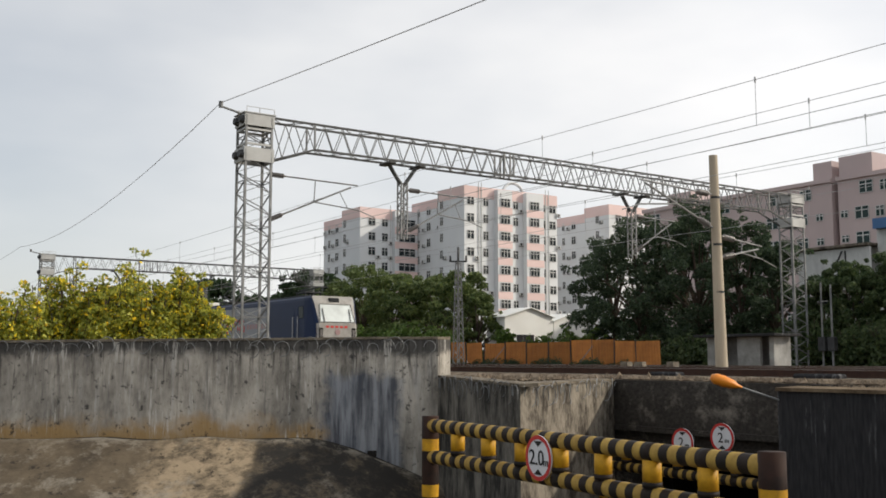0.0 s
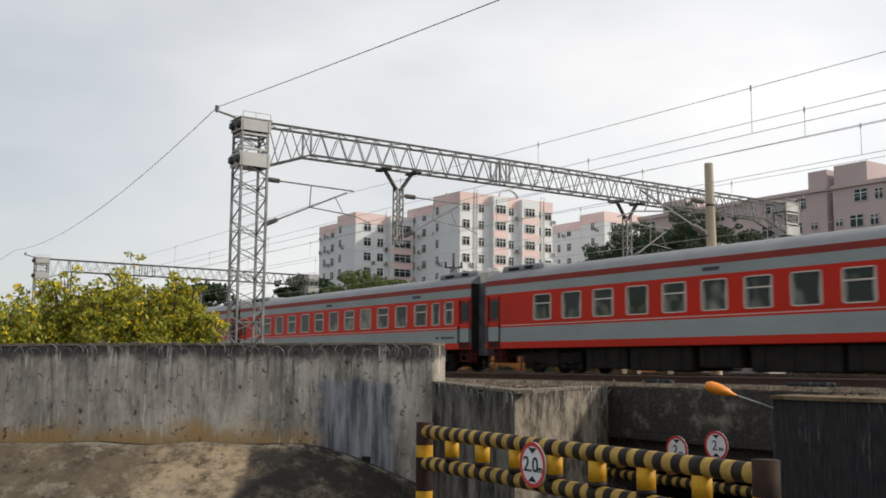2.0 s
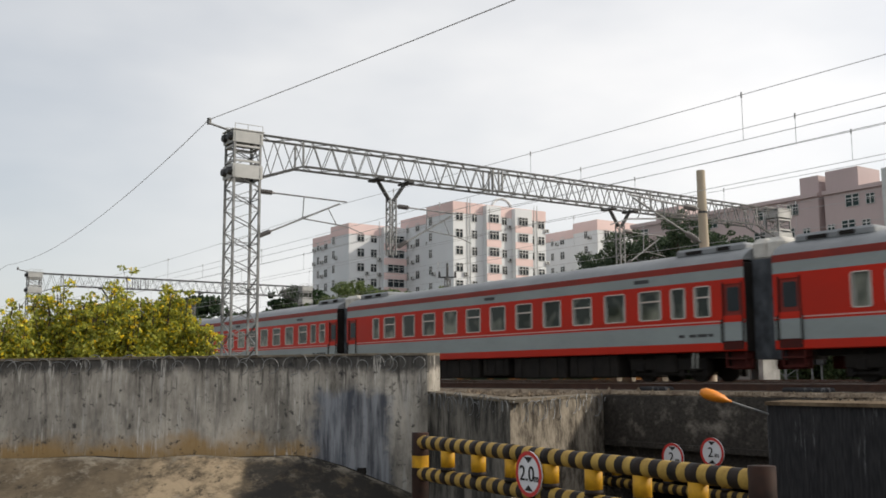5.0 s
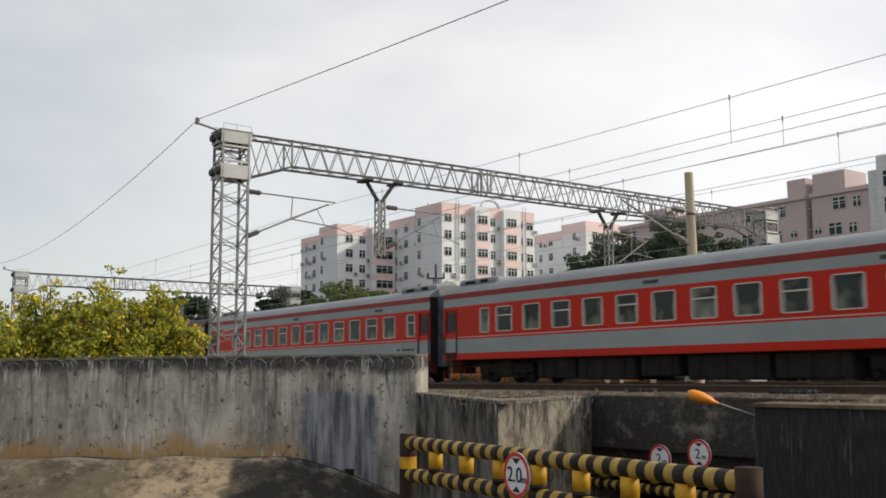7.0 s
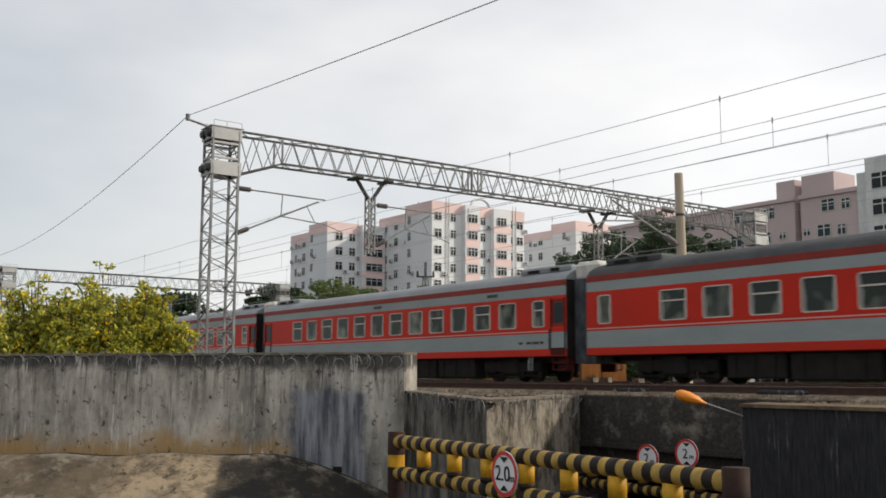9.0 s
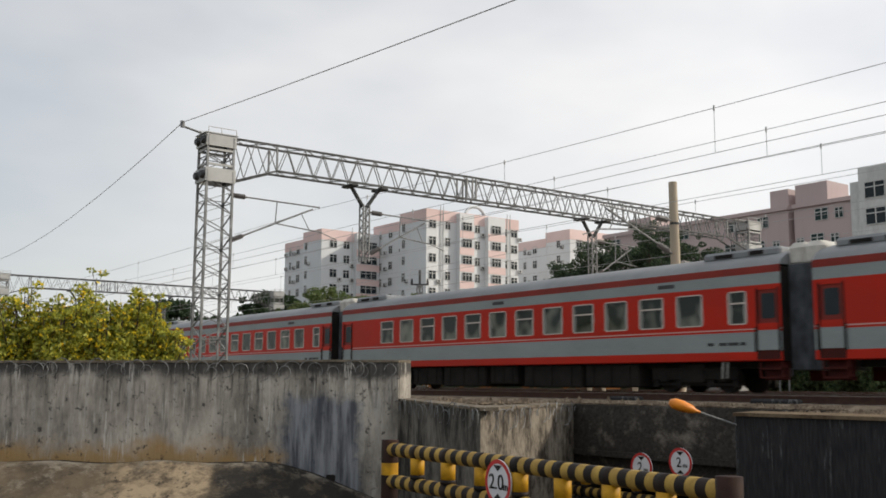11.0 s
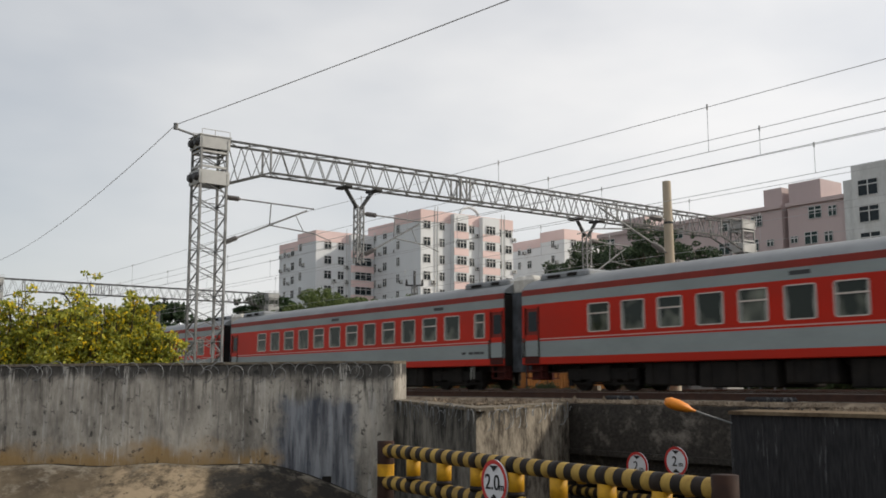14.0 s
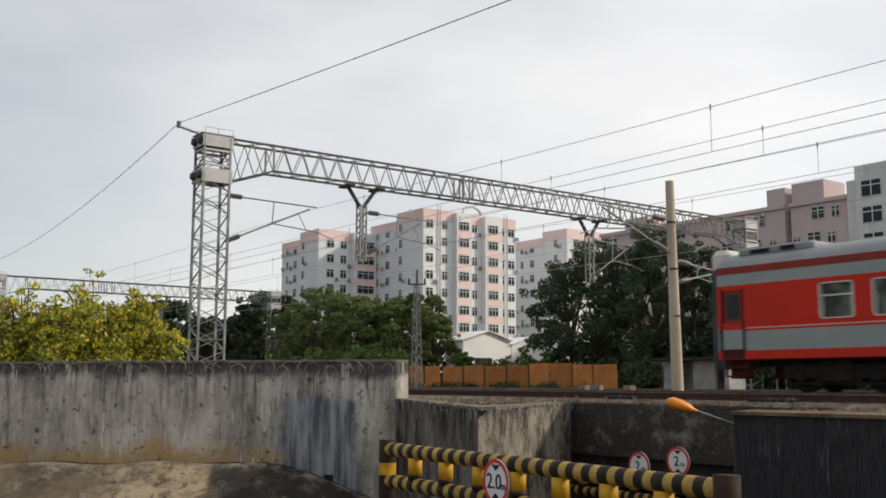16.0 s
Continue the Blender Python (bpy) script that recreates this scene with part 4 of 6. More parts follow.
def build_loco():
    """Six-axle electric locomotive; x runs back from its nose."""
    root = empty("electric_locomotive", pose(0, TRACK_Y, 0), "dark blue electric locomotive with grey side panel and pale nose", "locomotive")
    L = 20.3
    outline = [(-L, 1.05), (-0.12, 1.05), (0, 1.45), (0, 2.35), (-0.50, 3.55), (-0.75, 3.95), (-L + 0.75, 3.95), (-L + 0.5, 3.55), (-L, 2.35)]
    bm = B()
    a = [bm.verts.new((x, -HALF, z)) for x, z in outline]
    b = [bm.verts.new((x, HALF, z)) for x, z in outline]
    n = len(outline)
    bm.faces.new(a)
    bm.faces.new(b[::-1])
    for i in range(n):
        bm.faces.new((a[i], b[i], b[(i + 1) % n], a[(i + 1) % n]))
    bmesh.ops.recalc_face_normals(bm, faces=bm.faces)
    roofline = [e for e in bm.edges if all(abs(abs(v.co.y) - HALF) < 1e-4 and v.co.z > 3.9 for v in e.verts) and abs(e.verts[0].co.y - e.verts[1].co.y) < 1e-4]
    nose = [e for e in bm.edges if abs(e.verts[0].co.y - e.verts[1].co.y) < 1e-4 and e not in roofline and all(v.co.x > -1.0 and v.co.z > 1.1 for v in e.verts)]
    tail = [e for e in bm.edges if abs(e.verts[0].co.y - e.verts[1].co.y) < 1e-4 and e not in roofline and all(v.co.x < -L + 1.0 and v.co.z > 1.1 for v in e.verts)]
    bmesh.ops.bevel(bm, geom=roofline + nose + tail, offset=0.30, segments=3, affect="EDGES", profile=0.6)
    bmesh.ops.bisect_plane(bm, geom=bm.verts[:] + bm.edges[:] + bm.faces[:], plane_co=(-1.35, 0, 0), plane_no=(1, 0, 0))
    bmesh.ops.bisect_plane(bm, geom=bm.verts[:] + bm.edges[:] + bm.faces[:], plane_co=(1.35 - L, 0, 0), plane_no=(1, 0, 0))
    for v in bm.verts:
        near = min(-v.co.x, v.co.x + L)
        if near < 1.35:
            v.co.y *= 1 - 0.17 * ((1.35 - near) / 1.35) ** 1.5
            v.co.x += (-0.15 if v.co.x > -5 else 0.15) * (1.35 - near) / 1.35
    bmesh.ops.recalc_face_normals(bm, faces=bm.faces)
    for f in bm.faces:
        c = f.calc_center_median()
        f.material_index = 1 if abs(f.normal.x) > 0.80 and c.z > 1.3 or abs(f.normal.x) > 0.3 and abs(f.normal.y) < 0.1 and c.z > 1.3 else 0
        if c.z < 1.32 and abs(f.normal.x) > 0.15 or c.z < 1.1:
            f.material_index = 2
    part("body", bm, [LOCO_BLUE, LOCO_FRONT, LOCO_SKIRT], root)
    bm = B()
    for s in (-1, 1):
        box(bm, -L + 0.15, -0.35, *sorted((s * (HALF - 0.03), s * (HALF + 0.012))), 0.82, 1.42, bevel=0.01)
    part("skirt", bm, LOCO_SKIRT, root, "dark grey lower skirt")
    for s in (-1, 1):
        bm = B()
        y0, y1 = s * HALF, s * (HALF + 0.008)
        pts = [(-14.33, 1.44), (-5.92, 1.44), (-6.78, 3.55), (-13.93, 3.60)]
        lo, hi = [bm.verts.new((x, y0, z)) for x, z in pts], [bm.verts.new((x, y1, z)) for x, z in pts]
        bm.faces.new(hi)
        for i in range(4):
            bm.faces.new((lo[i], lo[(i + 1) % 4], hi[(i + 1) % 4], hi[i]))
        panel = part("side_panel", bm, LOCO_GREY, root, "grey slanted side panel")
        bm = B()
        y = s * (HALF + 0.012)
        # two painted signs of strokes, then a row of faint marks
        strokes = [(-13.05, 2.75, -12.55, 2.85), (-13.2, 2.55, -12.4, 2.6), (-12.8, 1.95, -12.86, 2.8), (-12.85, 2.5, -13.2, 2.1), (-12.75, 2.5, -12.45, 2.2),
                   (-12.25, 2.65, -11.65, 2.65), (-12.25, 2.65, -12.25, 2.1), (-11.65, 2.65, -11.65, 2.1), (-12.25, 2.12, -11.65, 2.12),
                   (-11.3, 2.85, -11.15, 2.7), (-11.35, 2.5, -11.1, 2.5), (-11.1, 2.5, -11.1, 2.1), (-11.1, 2.1, -10.95, 2.25),
                   (-10.8, 2.9, -10.8, 2.55), (-10.8, 2.72, -10.5, 2.72), (-10.3, 2.9, -10.3, 2.55), (-10.3, 2.65, -10.0, 2.78),
                   (-10.75, 2.42, -10.05, 2.42), (-10.75, 2.42, -10.75, 2.02), (-10.05, 2.42, -10.05, 2.02), (-10.75, 2.22, -10.05, 2.22), (-10.75, 2.03, -10.05, 2.03)]
        for x0, z0, x1, z1 in strokes:
            bar(bm, (x0, y, z0), (x1, y, z1), 0.135, 0.006)
        part("painted_sign", bm, SCRIPT_RED, panel, "red painted characters")
        for i in range(7):
            bm = B()
            box(bm, -9.6 + 0.45 * i, -9.3 + 0.45 * i, y - 0.003, y + 0.003, 2.2, 2.5)
            part("painted_mark", bm, FAINT_RED, panel, "faded pink painted mark")
    # windscreen
    def on_nose(z):
        return -0.5 * (z - 2.35) / 1.2 * 0.9 - 0.13
    bm = B()
    pts = [(-1.12, 2.42), (1.12, 2.42), (1.0, 3.45), (-1.0, 3.45)]
    bm.faces.new([bm.verts.new((on_nose(z) + 0.012, y, z)) for y, z in pts])
    part("windscreen", bm, SCREEN, root, "windscreen with a pale reflection in its colour")
    bm = B()
    for (y0, z0), (y1, z1) in zip(pts, pts[1:] + pts[:1]):
        bar(bm, (on_nose(z0) + 0.02, y0, z0), (on_nose(z1) + 0.02, y1, z1), 0.028)
    for s in (-1, 1):
        bar(bm, (on_nose(2.45) + 0.05, s * 0.85, 2.42), (on_nose(3.2) + 0.05, s * 0.45 + s * 0.42, 3.2), 0.045)
    part("windscreen_frame", bm, DARKSTEEL, root)
    bm = B()
    box(bm, -0.82, -0.58, -0.32, 0.32, 3.58, 3.84, bevel=0.03)
    part("roof_headlight", bm, LOCO_SKIRT, root)
    for s in (-1, 1):
        bm = B()
        box(bm, -0.16, -0.11, s * 1.06 - 0.08, s * 1.06 + 0.08, 1.55, 1.98, bevel=0.02)
        part("headlight", bm, INSUL, root)
        bm = B()
        box(bm, -0.16, -0.125, s * 1.06 - 0.13, s * 1.06 + 0.13, 1.48, 2.08, bevel=0.02)
        part("headlight_bezel", bm, UNDER, root)
        bm = B()
        box(bm, -2.05, -1.45, *sorted((s * HALF, s * (HALF + 0.014))), 2.65, 3.35, bevel=0.02)
        part("cab_window", bm, FACADEGLASS, root)
        for x in (-2.1, -2.75, 2.1 - L, 2.75 - L):
            bm = B()
            bar(bm, (x, s * (HALF + 0.06), 1.3), (x, s * (HALF + 0.06), 2.75), 0.035)
            for z in (1.35, 2.7):
                bar(bm, (x, s * HALF, z), (x, s * (HALF + 0.06), z), 0.03)
            part("handrail", bm, ZINC_PLATE, root, "pale steel door handrail")
        bm = B()
        box(bm, -2.68, -2.18, *sorted((s * HALF, s * (HALF + 0.010))), 1.25, 3.25, bevel=0.02)
        part("cab_door", bm, LOCO_BLUE, root)
    bm = B()
    rod(bm, (-0.16, 0, 1.85), (-0.12, 0, 1.85), 0.17, 0.17, 16)
    part("nose_emblem", bm, FAINT_RED, root, "faded round emblem on the nose")
    for i in range(5):
        bm = B()
        box(bm, -0.16, -0.135, -0.75 + 0.3 * i, -0.55 + 0.3 * i, 2.08, 2.2)
        part("nose_mark", bm, SCRIPT_RED, root, "faded mark on the nose")
    bm = B()
    box(bm, -0.35, -0.06, -1.35, 1.35, 0.25, 1.04, bevel=0.06)
    for y in (-0.9, 0.9):
        rod(bm, (-0.1, y, 1.0), (0.32, y, 1.0), 0.16, 0.22, 12)
    box(bm, -0.1, 0.35, -0.16, 0.16, 0.78, 1.05)
    for s in (-1, 1):
        for z in (0.45, 0.75, 1.05):
            box(bm, -0.30, -0.02, s * 1.25 - 0.15, s * 1.25 + 0.15, z, z + 0.04)
    part("pilot", bm, UNDER, root, "dark pilot with buffers and steps")
    # roof gear
    bm = B()
    box(bm, -L + 2.2, -2.6, -0.95, 0.95, 3.94, 4.08, bevel=0.04)
    part("roof_hatch", bm, LOCO_SKIRT, root)
    for c, up in ((-3.9, False), (-L + 3.9, True)):
        bm = B()
        for x in (-0.55, 0.55):
            for y in (-0.5, 0.5):
                rod(bm, (c + x, y, 4.05), (c + x, y, 4.3), 0.07, 0.07, 8)
        box(bm, c - 0.7, c + 0.7, -0.55, 0.55, 4.29, 4.35)
        knee, head = ((c - 1.1, 0, 4.75), (c + 0.7, 0, 5.35)) if up else ((c - 1.1, 0, 4.5), (c + 0.7, 0, 4.6))
        bar(bm, (c + 0.5, 0, 4.35), knee, 0.09)
        for y in (-0.25, 0.25):
            bar(bm, (knee[0], y * 0.4, knee[2]), (head[0], y, head[2]), 0.05)
        for x in (-0.16, 0.16):
            rod(bm, (head[0] + x, -0.85, head[2] + 0.05), (head[0] + x, 0.85, head[2] + 0.05), 0.03, 0.03, 6)
        part("pantograph", bm, DARKSTEEL, root, "dark steel pantograph")
    base = [None]
    for x in (-4.6, -L + 4.6):
        bg = build_bogie(root, x, (2.05, 0.0), 0.625, base)
    bm = B()
    box(bm, -11.6, -7.7, -1.3, 1.3, 0.16, 1.05, bevel=0.05)
    part("equipment_box", bm, UNDER, root)
    return root


LOCO = build_loco()
BERTH = build_coach(BERTH_WINDOWS, END_DOORS, "red and grey sleeping coach with two narrow windows beside its door")
SEAT = build_coach(SEAT_WINDOWS, END_DOORS, "red and grey passenger coach with wide windows, on the track")
DINING = build_coach(DINING_WINDOWS, [(0.72, 1.52)], "red and grey dining coach with large windows and a sooty roof", COACH_SOOT)
FIRST = build_coach(FIRST_WINDOWS, END_DOORS, "red and grey sleeping coach coupled behind the locomotive")
COACHES = []
for kind in (FIRST, BERTH, BERTH, BERTH, BERTH, BERTH, BERTH, SEAT, DINING, SEAT, SEAT, SEAT, SEAT, SEAT, SEAT, SEAT, SEAT):
    COACHES.append(copy_thing(kind, pose(0, TRACK_Y, 0)) if kind in COACHES else kind)


def front_of_first_coach(t):
    return -71.741 + 31.675 * t - 0.01638 * t * t


def motions():
    times = [i for i in range(17)]
    walk(LOCO, [(t, pose(front_of_first_coach(t) + 21.18, TRACK_Y, 0)) for t in times])
    for k, coach in enumerate(COACHES):
        walk(coach, [(t, pose(front_of_first_coach(t) - k * PITCH, TRACK_Y, 0)) for t in times])


# ---- overhead line ----
def cantilever(root, x, y0, s, reach, ztop, zlow, zt):
    """Bracket from a post face at y0, reaching to side s: two insulated tubes, a strut and the steady arm."""
    tip = y0 + s * reach
    top, low = (x, y0, ztop), (x, y0, zlow)
    end = (x, tip, zt)
    meet = (x, y0 + s * reach * 0.92, zt - 0.12)
    for a, b in ((top, end), (low, meet)):
        a, b = Vector(a), Vector(b)
        d = (b - a).normalized()
        bm = B()
        rings = [(0.0, 0.05, 0), (0.1, 0.06, 0)]
        for k in range(6):
            rings += [(0.12 + 0.13 * k, 0.075, 0), (0.16 + 0.13 * k, 0.12, 0), (0.19 + 0.13 * k, 0.12, 0), (0.23 + 0.13 * k, 0.075, 0)]
        lathe(bm, a + d * 0.15, a + d * 0.88, rings + [(1.0, 0.05, 0)], 10)
        part("insulator", bm, INSUL, root, "ribbed grey insulator")
    bm = B()
    rod(bm, top, end, 0.035, 0.035, 8)
    rod(bm, low, meet, 0.04, 0.04, 8)
    a = Vector(low).lerp(Vector(meet), 0.55)
    rod(bm, Vector(top).lerp(Vector(end), 0.52), a, 0.028, 0.028, 6)
    b = a + Vector((0, s * reach * 0.50, -0.18))
    rod(bm, a, b, 0.03, 0.03, 6)
    rod(bm, Vector(low).lerp(Vector(meet), 0.86), b - Vector((0, s * reach * 0.12, -0.04)), 0.022, 0.022, 6)
    rod(bm, b, b + Vector((0, s * 0.9, -0.28)), 0.022, 0.022, 6)
    part("bracket", bm, ZINC, root, "galvanised tube bracket")


def lattice(root, p0, p1, across, n, w=0.045, phase=0, name="brace"):
    """Zigzag bracing between the line p0..p1 and the same line moved by across."""
    p0, p1, c = Vector(p0), Vector(p1), Vector(across)
    for i in range(n):
        a, b = p0.lerp(p1, i / n), p0.lerp(p1, (i + 1) / n)
        if (i + phase) % 2:
            brace(name, root, a, b + c, w, 0.025, ZINC)
        else:
            brace(name, root, a + c, b, w, 0.025, ZINC)


def column(root, x, y, wx, wy, z0, z1, n):
    for sx in (-1, 1):
        for sy in (-1, 1):
            bm = B()
            px, py = x + sx * wx / 2, y + sy * wy / 2
            bar(bm, (px, py, z0), (px, py, z1), 0.095, 0.095)
            part("leg", bm, ZINC, root)
    for k, (a, c) in enumerate((((x - wx / 2, y - wy / 2), (wx, 0, 0)), ((x - wx / 2, y + wy / 2), (wx, 0, 0)), ((x - wx / 2, y - wy / 2), (0, wy, 0)), ((x + wx / 2, y - wy / 2), (0, wy, 0)))):
        lattice(root, (*a, z0 + 0.2), (*a, z1), c, n, 0.062, k)
        for i in range(0, n + 1, 4):
            z = z0 + 0.2 + (z1 - z0 - 0.2) * i / n
            brace("tie", root, (*a, z), Vector((*a, z)) + Vector(c), 0.06, 0.025, ZINC)
    bm = B()
    box(bm, x - wx / 2 - 0.3, x + wx / 2 + 0.3, y - wy / 2 - 0.3, y + wy / 2 + 0.3, -0.6, z0)
    part("footing", bm, CONCRETE_PALE, root, "concrete footing")


def build_portal(x, yl, yr, drops, arms, name="catenary_portal"):
    root = empty(name, pose(0, 0, 0), "galvanised lattice steel portal spanning the tracks, on two lattice legs", "overhead line portal", "portals over the tracks")
    wx, wy, zt, zb, zbox = 0.95, 1.2, 10.95, 9.72, 8.85
    for y, s in ((yl, 1), (yr, -1)):
        column(root, x, y, wx, wy, -0.1, zt, 22)
        for z0, z1 in ((zbox, 9.45), (10.42, zt)):
            bm = B()
            for sx in (-1, 1):
                box(bm, *sorted((x + sx * (wx / 2 + 0.06), x + sx * (wx / 2 + 0.085))), y - wy / 2 - 0.1, y + wy / 2 + 0.1, z0, z1)
            for sy in (-1, 1):
                box(bm, x - wx / 2 - 0.08, x + wx / 2 + 0.08, *sorted((y + sy * (wy / 2 + 0.06), y + sy * (wy / 2 + 0.085))), z0, z1)
            for i in range(6):
                for sx in (-1, 1):
                    for sy in (-1, 1):
                        box(bm, x + sx * (wx / 2 + 0.09) - 0.02, x + sx * (wx / 2 + 0.09) + 0.02, y + sy * (wy / 2) - 0.03, y + sy * (wy / 2) + 0.03, z0 + 0.05 + i * (z1 - z0 - 0.1) / 6, z0 + 0.10 + i * (z1 - z0 - 0.1) / 6)
            part("joint_plate", bm, ZINC_PLATE, root, "pale bolted joint plate")
            bm = B()
            for sx in (-1, 1):
                rod(bm, (x + sx * 0.3, y - s * (wy / 2 + 0.08), (z0 + z1) / 2), (x + sx * 0.3, y - s * (wy / 2 + 0.26), (z0 + z1) / 2), 0.2, 0.15, 12)
            part("end_flange", bm, DARKSTEEL, root)
        for z in (9.62, 10.28):
            for sx in (-1, 1):
                brace("cap_tie", root, (x + sx * wx / 2, y - wy / 2, z), (x + sx * wx / 2, y + wy / 2, z), 0.09, 0.09, ZINC_PLATE)
            for sy in (-1, 1):
                brace("cap_tie", root, (x - wx / 2, y + sy * wy / 2, z), (x + wx / 2, y + sy * wy / 2, z), 0.09, 0.09, ZINC_PLATE)
        bm = B()
        box(bm, x - 0.6, x + 0.6, y - 0.75, y + 0.75, zt + 0.01, zt + 0.05)
        part("cap_plate", bm, ZINC_PLATE, root)
        for sx in (-1, 1):
            brace("guard_rail", root, (x + sx * 0.5, y - 0.6, zt + 0.3), (x + sx * 0.5, y + 0.7, zt + 0.3), 0.025, 0.025, ZINC_PLATE)
            for k in (-0.6, 0.0, 0.7):
                brace("guard_post", root, (x + sx * 0.5, y + k, zt), (x + sx * 0.5, y + k, zt + 0.3), 0.025, 0.025, ZINC_PLATE)
    y0, y1 = yl + wy / 2, yr - wy / 2
    k0, k1 = yl + 2.75, yr - 2.75
    for sx in (-1, 1):
        cx = x + sx * 0.42
        bm = B()
        bar(bm, (cx, y0, zt - 0.05), (cx, y1, zt - 0.05), 0.09)
        part("top_chord", bm, ZINC_DARK, root)
        bm = B()
        bar(bm, (cx, k0, zb), (cx, k1, zb), 0.09)
        bar(bm, (cx, y0, zbox + 0.12), (cx, k0, zb), 0.08)
        bar(bm, (cx, y1, zbox + 0.12), (cx, k1, zb), 0.08)
        part("bottom_chord", bm, ZINC_DARK, root)
        n = int((k1 - k0) / 0.47 / 2) * 2
        lattice(root, (cx, k0, zb), (cx, k1, zb), (0, 0, zt - 0.05 - zb), n, 0.05, sx > 0)
        for a, b, s in ((y0, k0, 1), (y1, k1, -1)):
            for i in range(2):
                f0, f1 = i / 2, (i + 1) / 2
                za, zc = zbox + 0.12 + (zb - zbox - 0.12) * f0, zbox + 0.12 + (zb - zbox - 0.12) * f1
                ya, yb, ym = a + (b - a) * f0, a + (b - a) * f1, a + (b - a) * (f0 + f1) / 2
                brace("brace", root, (cx, ya, zt - 0.05), (cx, ym, (za + zc) / 2), 0.055, 0.025, ZINC)
                brace("brace", root, (cx, ym, (za + zc) / 2), (cx, yb, zt - 0.05), 0.055, 0.025, ZINC)
        for y in (k0, (k0 * 0.65 + k1 * 0.35), (yl + yr) / 2 - 5.2, (yl + yr) / 2 - 4.6, (k0 * 0.3 + k1 * 0.7), k1):
            brace("upright", root, (cx, y, zb), (cx, y, zt), 0.07, 0.07, ZINC)
    for z, ya, yb in ((zt - 0.05, y0, y1), (zb, k0, k1)):
        n = int((yb - ya) / 0.9)
        lattice(root, (x - 0.42, ya, z), (x - 0.42, yb, z), (0.84, 0, 0), n, 0.05)
    for y in drops:
        bm = B()
        for s in (-1, 1):
            rod(bm, (x, y + s * 0.85, zb - 0.02), (x, y + s * 0.12, 8.7), 0.10, 0.10, 8)
            box(bm, x - 0.5, x + 0.5, y + s * 0.85 - 0.2, y + s * 0.85 + 0.2, zb - 0.16, zb - 0.06, bevel=0.03)
        part("drop_fork", bm, ZINC_DARK, root)
        for sx in (-1, 1):
            for sy in (-1, 1):
                brace("drop_leg", root, (x + sx * 0.17, y + sy * 0.17, 8.8), (x + sx * 0.17, y + sy * 0.17, 6.0), 0.06, 0.06, ZINC)
        for a, c in (((x - 0.17, y - 0.17), (0.34, 0, 0)), ((x + 0.17, y - 0.17), (0, 0.34, 0)), ((x - 0.17, y + 0.17), (0.34, 0, 0)), ((x - 0.17, y - 0.17), (0, 0.34, 0))):
            lattice(root, (*a, 6.05), (*a, 8.75), c, 9, 0.05)
    for y, s, reach in arms:
        cantilever(root, x, y, s, reach, 8.45, 6.35, 8.38)
    bm = B()
    rod(bm, (x, yl - 0.6, 11.0), (x, yl - 1.6, 11.2), 0.05, 0.05, 8)
    rod(bm, (x, yl - 1.6, 11.15), (x, yl - 1.6, 11.42), 0.10, 0.10, 10)
    part("feeder_arm", bm, ZINC, root)
    return root


build_portal(-40.1, 17.22, 54.9, (24.93, 40.35), ((17.85, 1, 4.6), (25.1, 1, 3.7), (40.5, 1, 3.4)))
build_portal(-106.0, 23.1, 53.85, (30.7, 40.0), ((23.7, 1, 4.2), (30.9, 1, 3.6), (39.8, -1, 3.6)))


def strand(name, pts, r, label):
    bm = B()
    tube(bm, [Vector(p) for p in pts], r, 5)
    return tagged(link(name, bm, WIRE), label, "wire", "overhead wires", "structure")


def sagging(x0, x1, y, z0, z1, sag, n=14):
    return [(x0 + (x1 - x0) * i / n, y, z0 + (z1 - z0) * i / n - 4 * sag * (i / n) * (1 - i / n)) for i in range(n + 1)]


def build_wires():
    lines = ((22.2, 8.26, 6.69, 0.30), (24.6, 7.84, 6.94, 0.10), (27.4, 7.85, 6.76, 0.20), (32.6, 7.95, 6.5, 0.18), (37.4, 7.9, 6.5, 0.2))
    for y, zm, zc, sag in lines:
        for x0, x1 in ((-171.0, -106.0), (-106.0, -40.1), (-40.1, 24.0), (24.0, 90.0)):
            top = sagging(x0, x1, y, zm, zm, sag)
            strand("messenger_wire", top, 0.010, "grey stranded catenary wire above a track")
            strand("contact_wire", [(x0, y, zc), (x1, y, zc)], 0.010, "grey contact wire above a track")
            if -107 < x0 < 0:
                root = empty("dropper_set", pose(0, 0, 0), "thin droppers between two overhead wires", "dropper", "droppers", "structure")
                n = 7
                for i in range(1, n):
                    x = x0 + (x1 - x0) * (i - 0.5) / n
                    f = (x - x0) / (x1 - x0)
                    bm = B()
                    rod(bm, (x, y, zc), (x, y, zm - 4 * sag * f * (1 - f)), 0.010, 0.010, 4)
                    rod(bm, (x, y, zm - 4 * sag * f * (1 - f) - 0.08), (x, y, zm - 4 * sag * f * (1 - f) + 0.08), 0.028, 0.028, 5)
                    part("dropper", bm, WIRE, root)
    strand("feeder_wire", sagging(-171.0, -106.0, 20.5, 11.6, 11.6, 0.8), 0.018, "feeder wire over the portals")
    strand("feeder_wire", [(x, 20.5 + (15.62 - 20.5) * f, 11.6 - 5.4 * f * (1 - f) - 0.24 * f) for f, x in ((i / 16, -106 + 65.9 * i / 16) for i in range(17))], 0.017, "feeder wire over the portals")
    strand("feeder_wire", [(x, 15.62, 11.36 - 4.95 * f + 1.3 * f * f) for f, x in ((i / 16, -40.1 + 66 * i / 16) for i in range(17))], 0.017, "feeder wire over the portals")


build_wires()


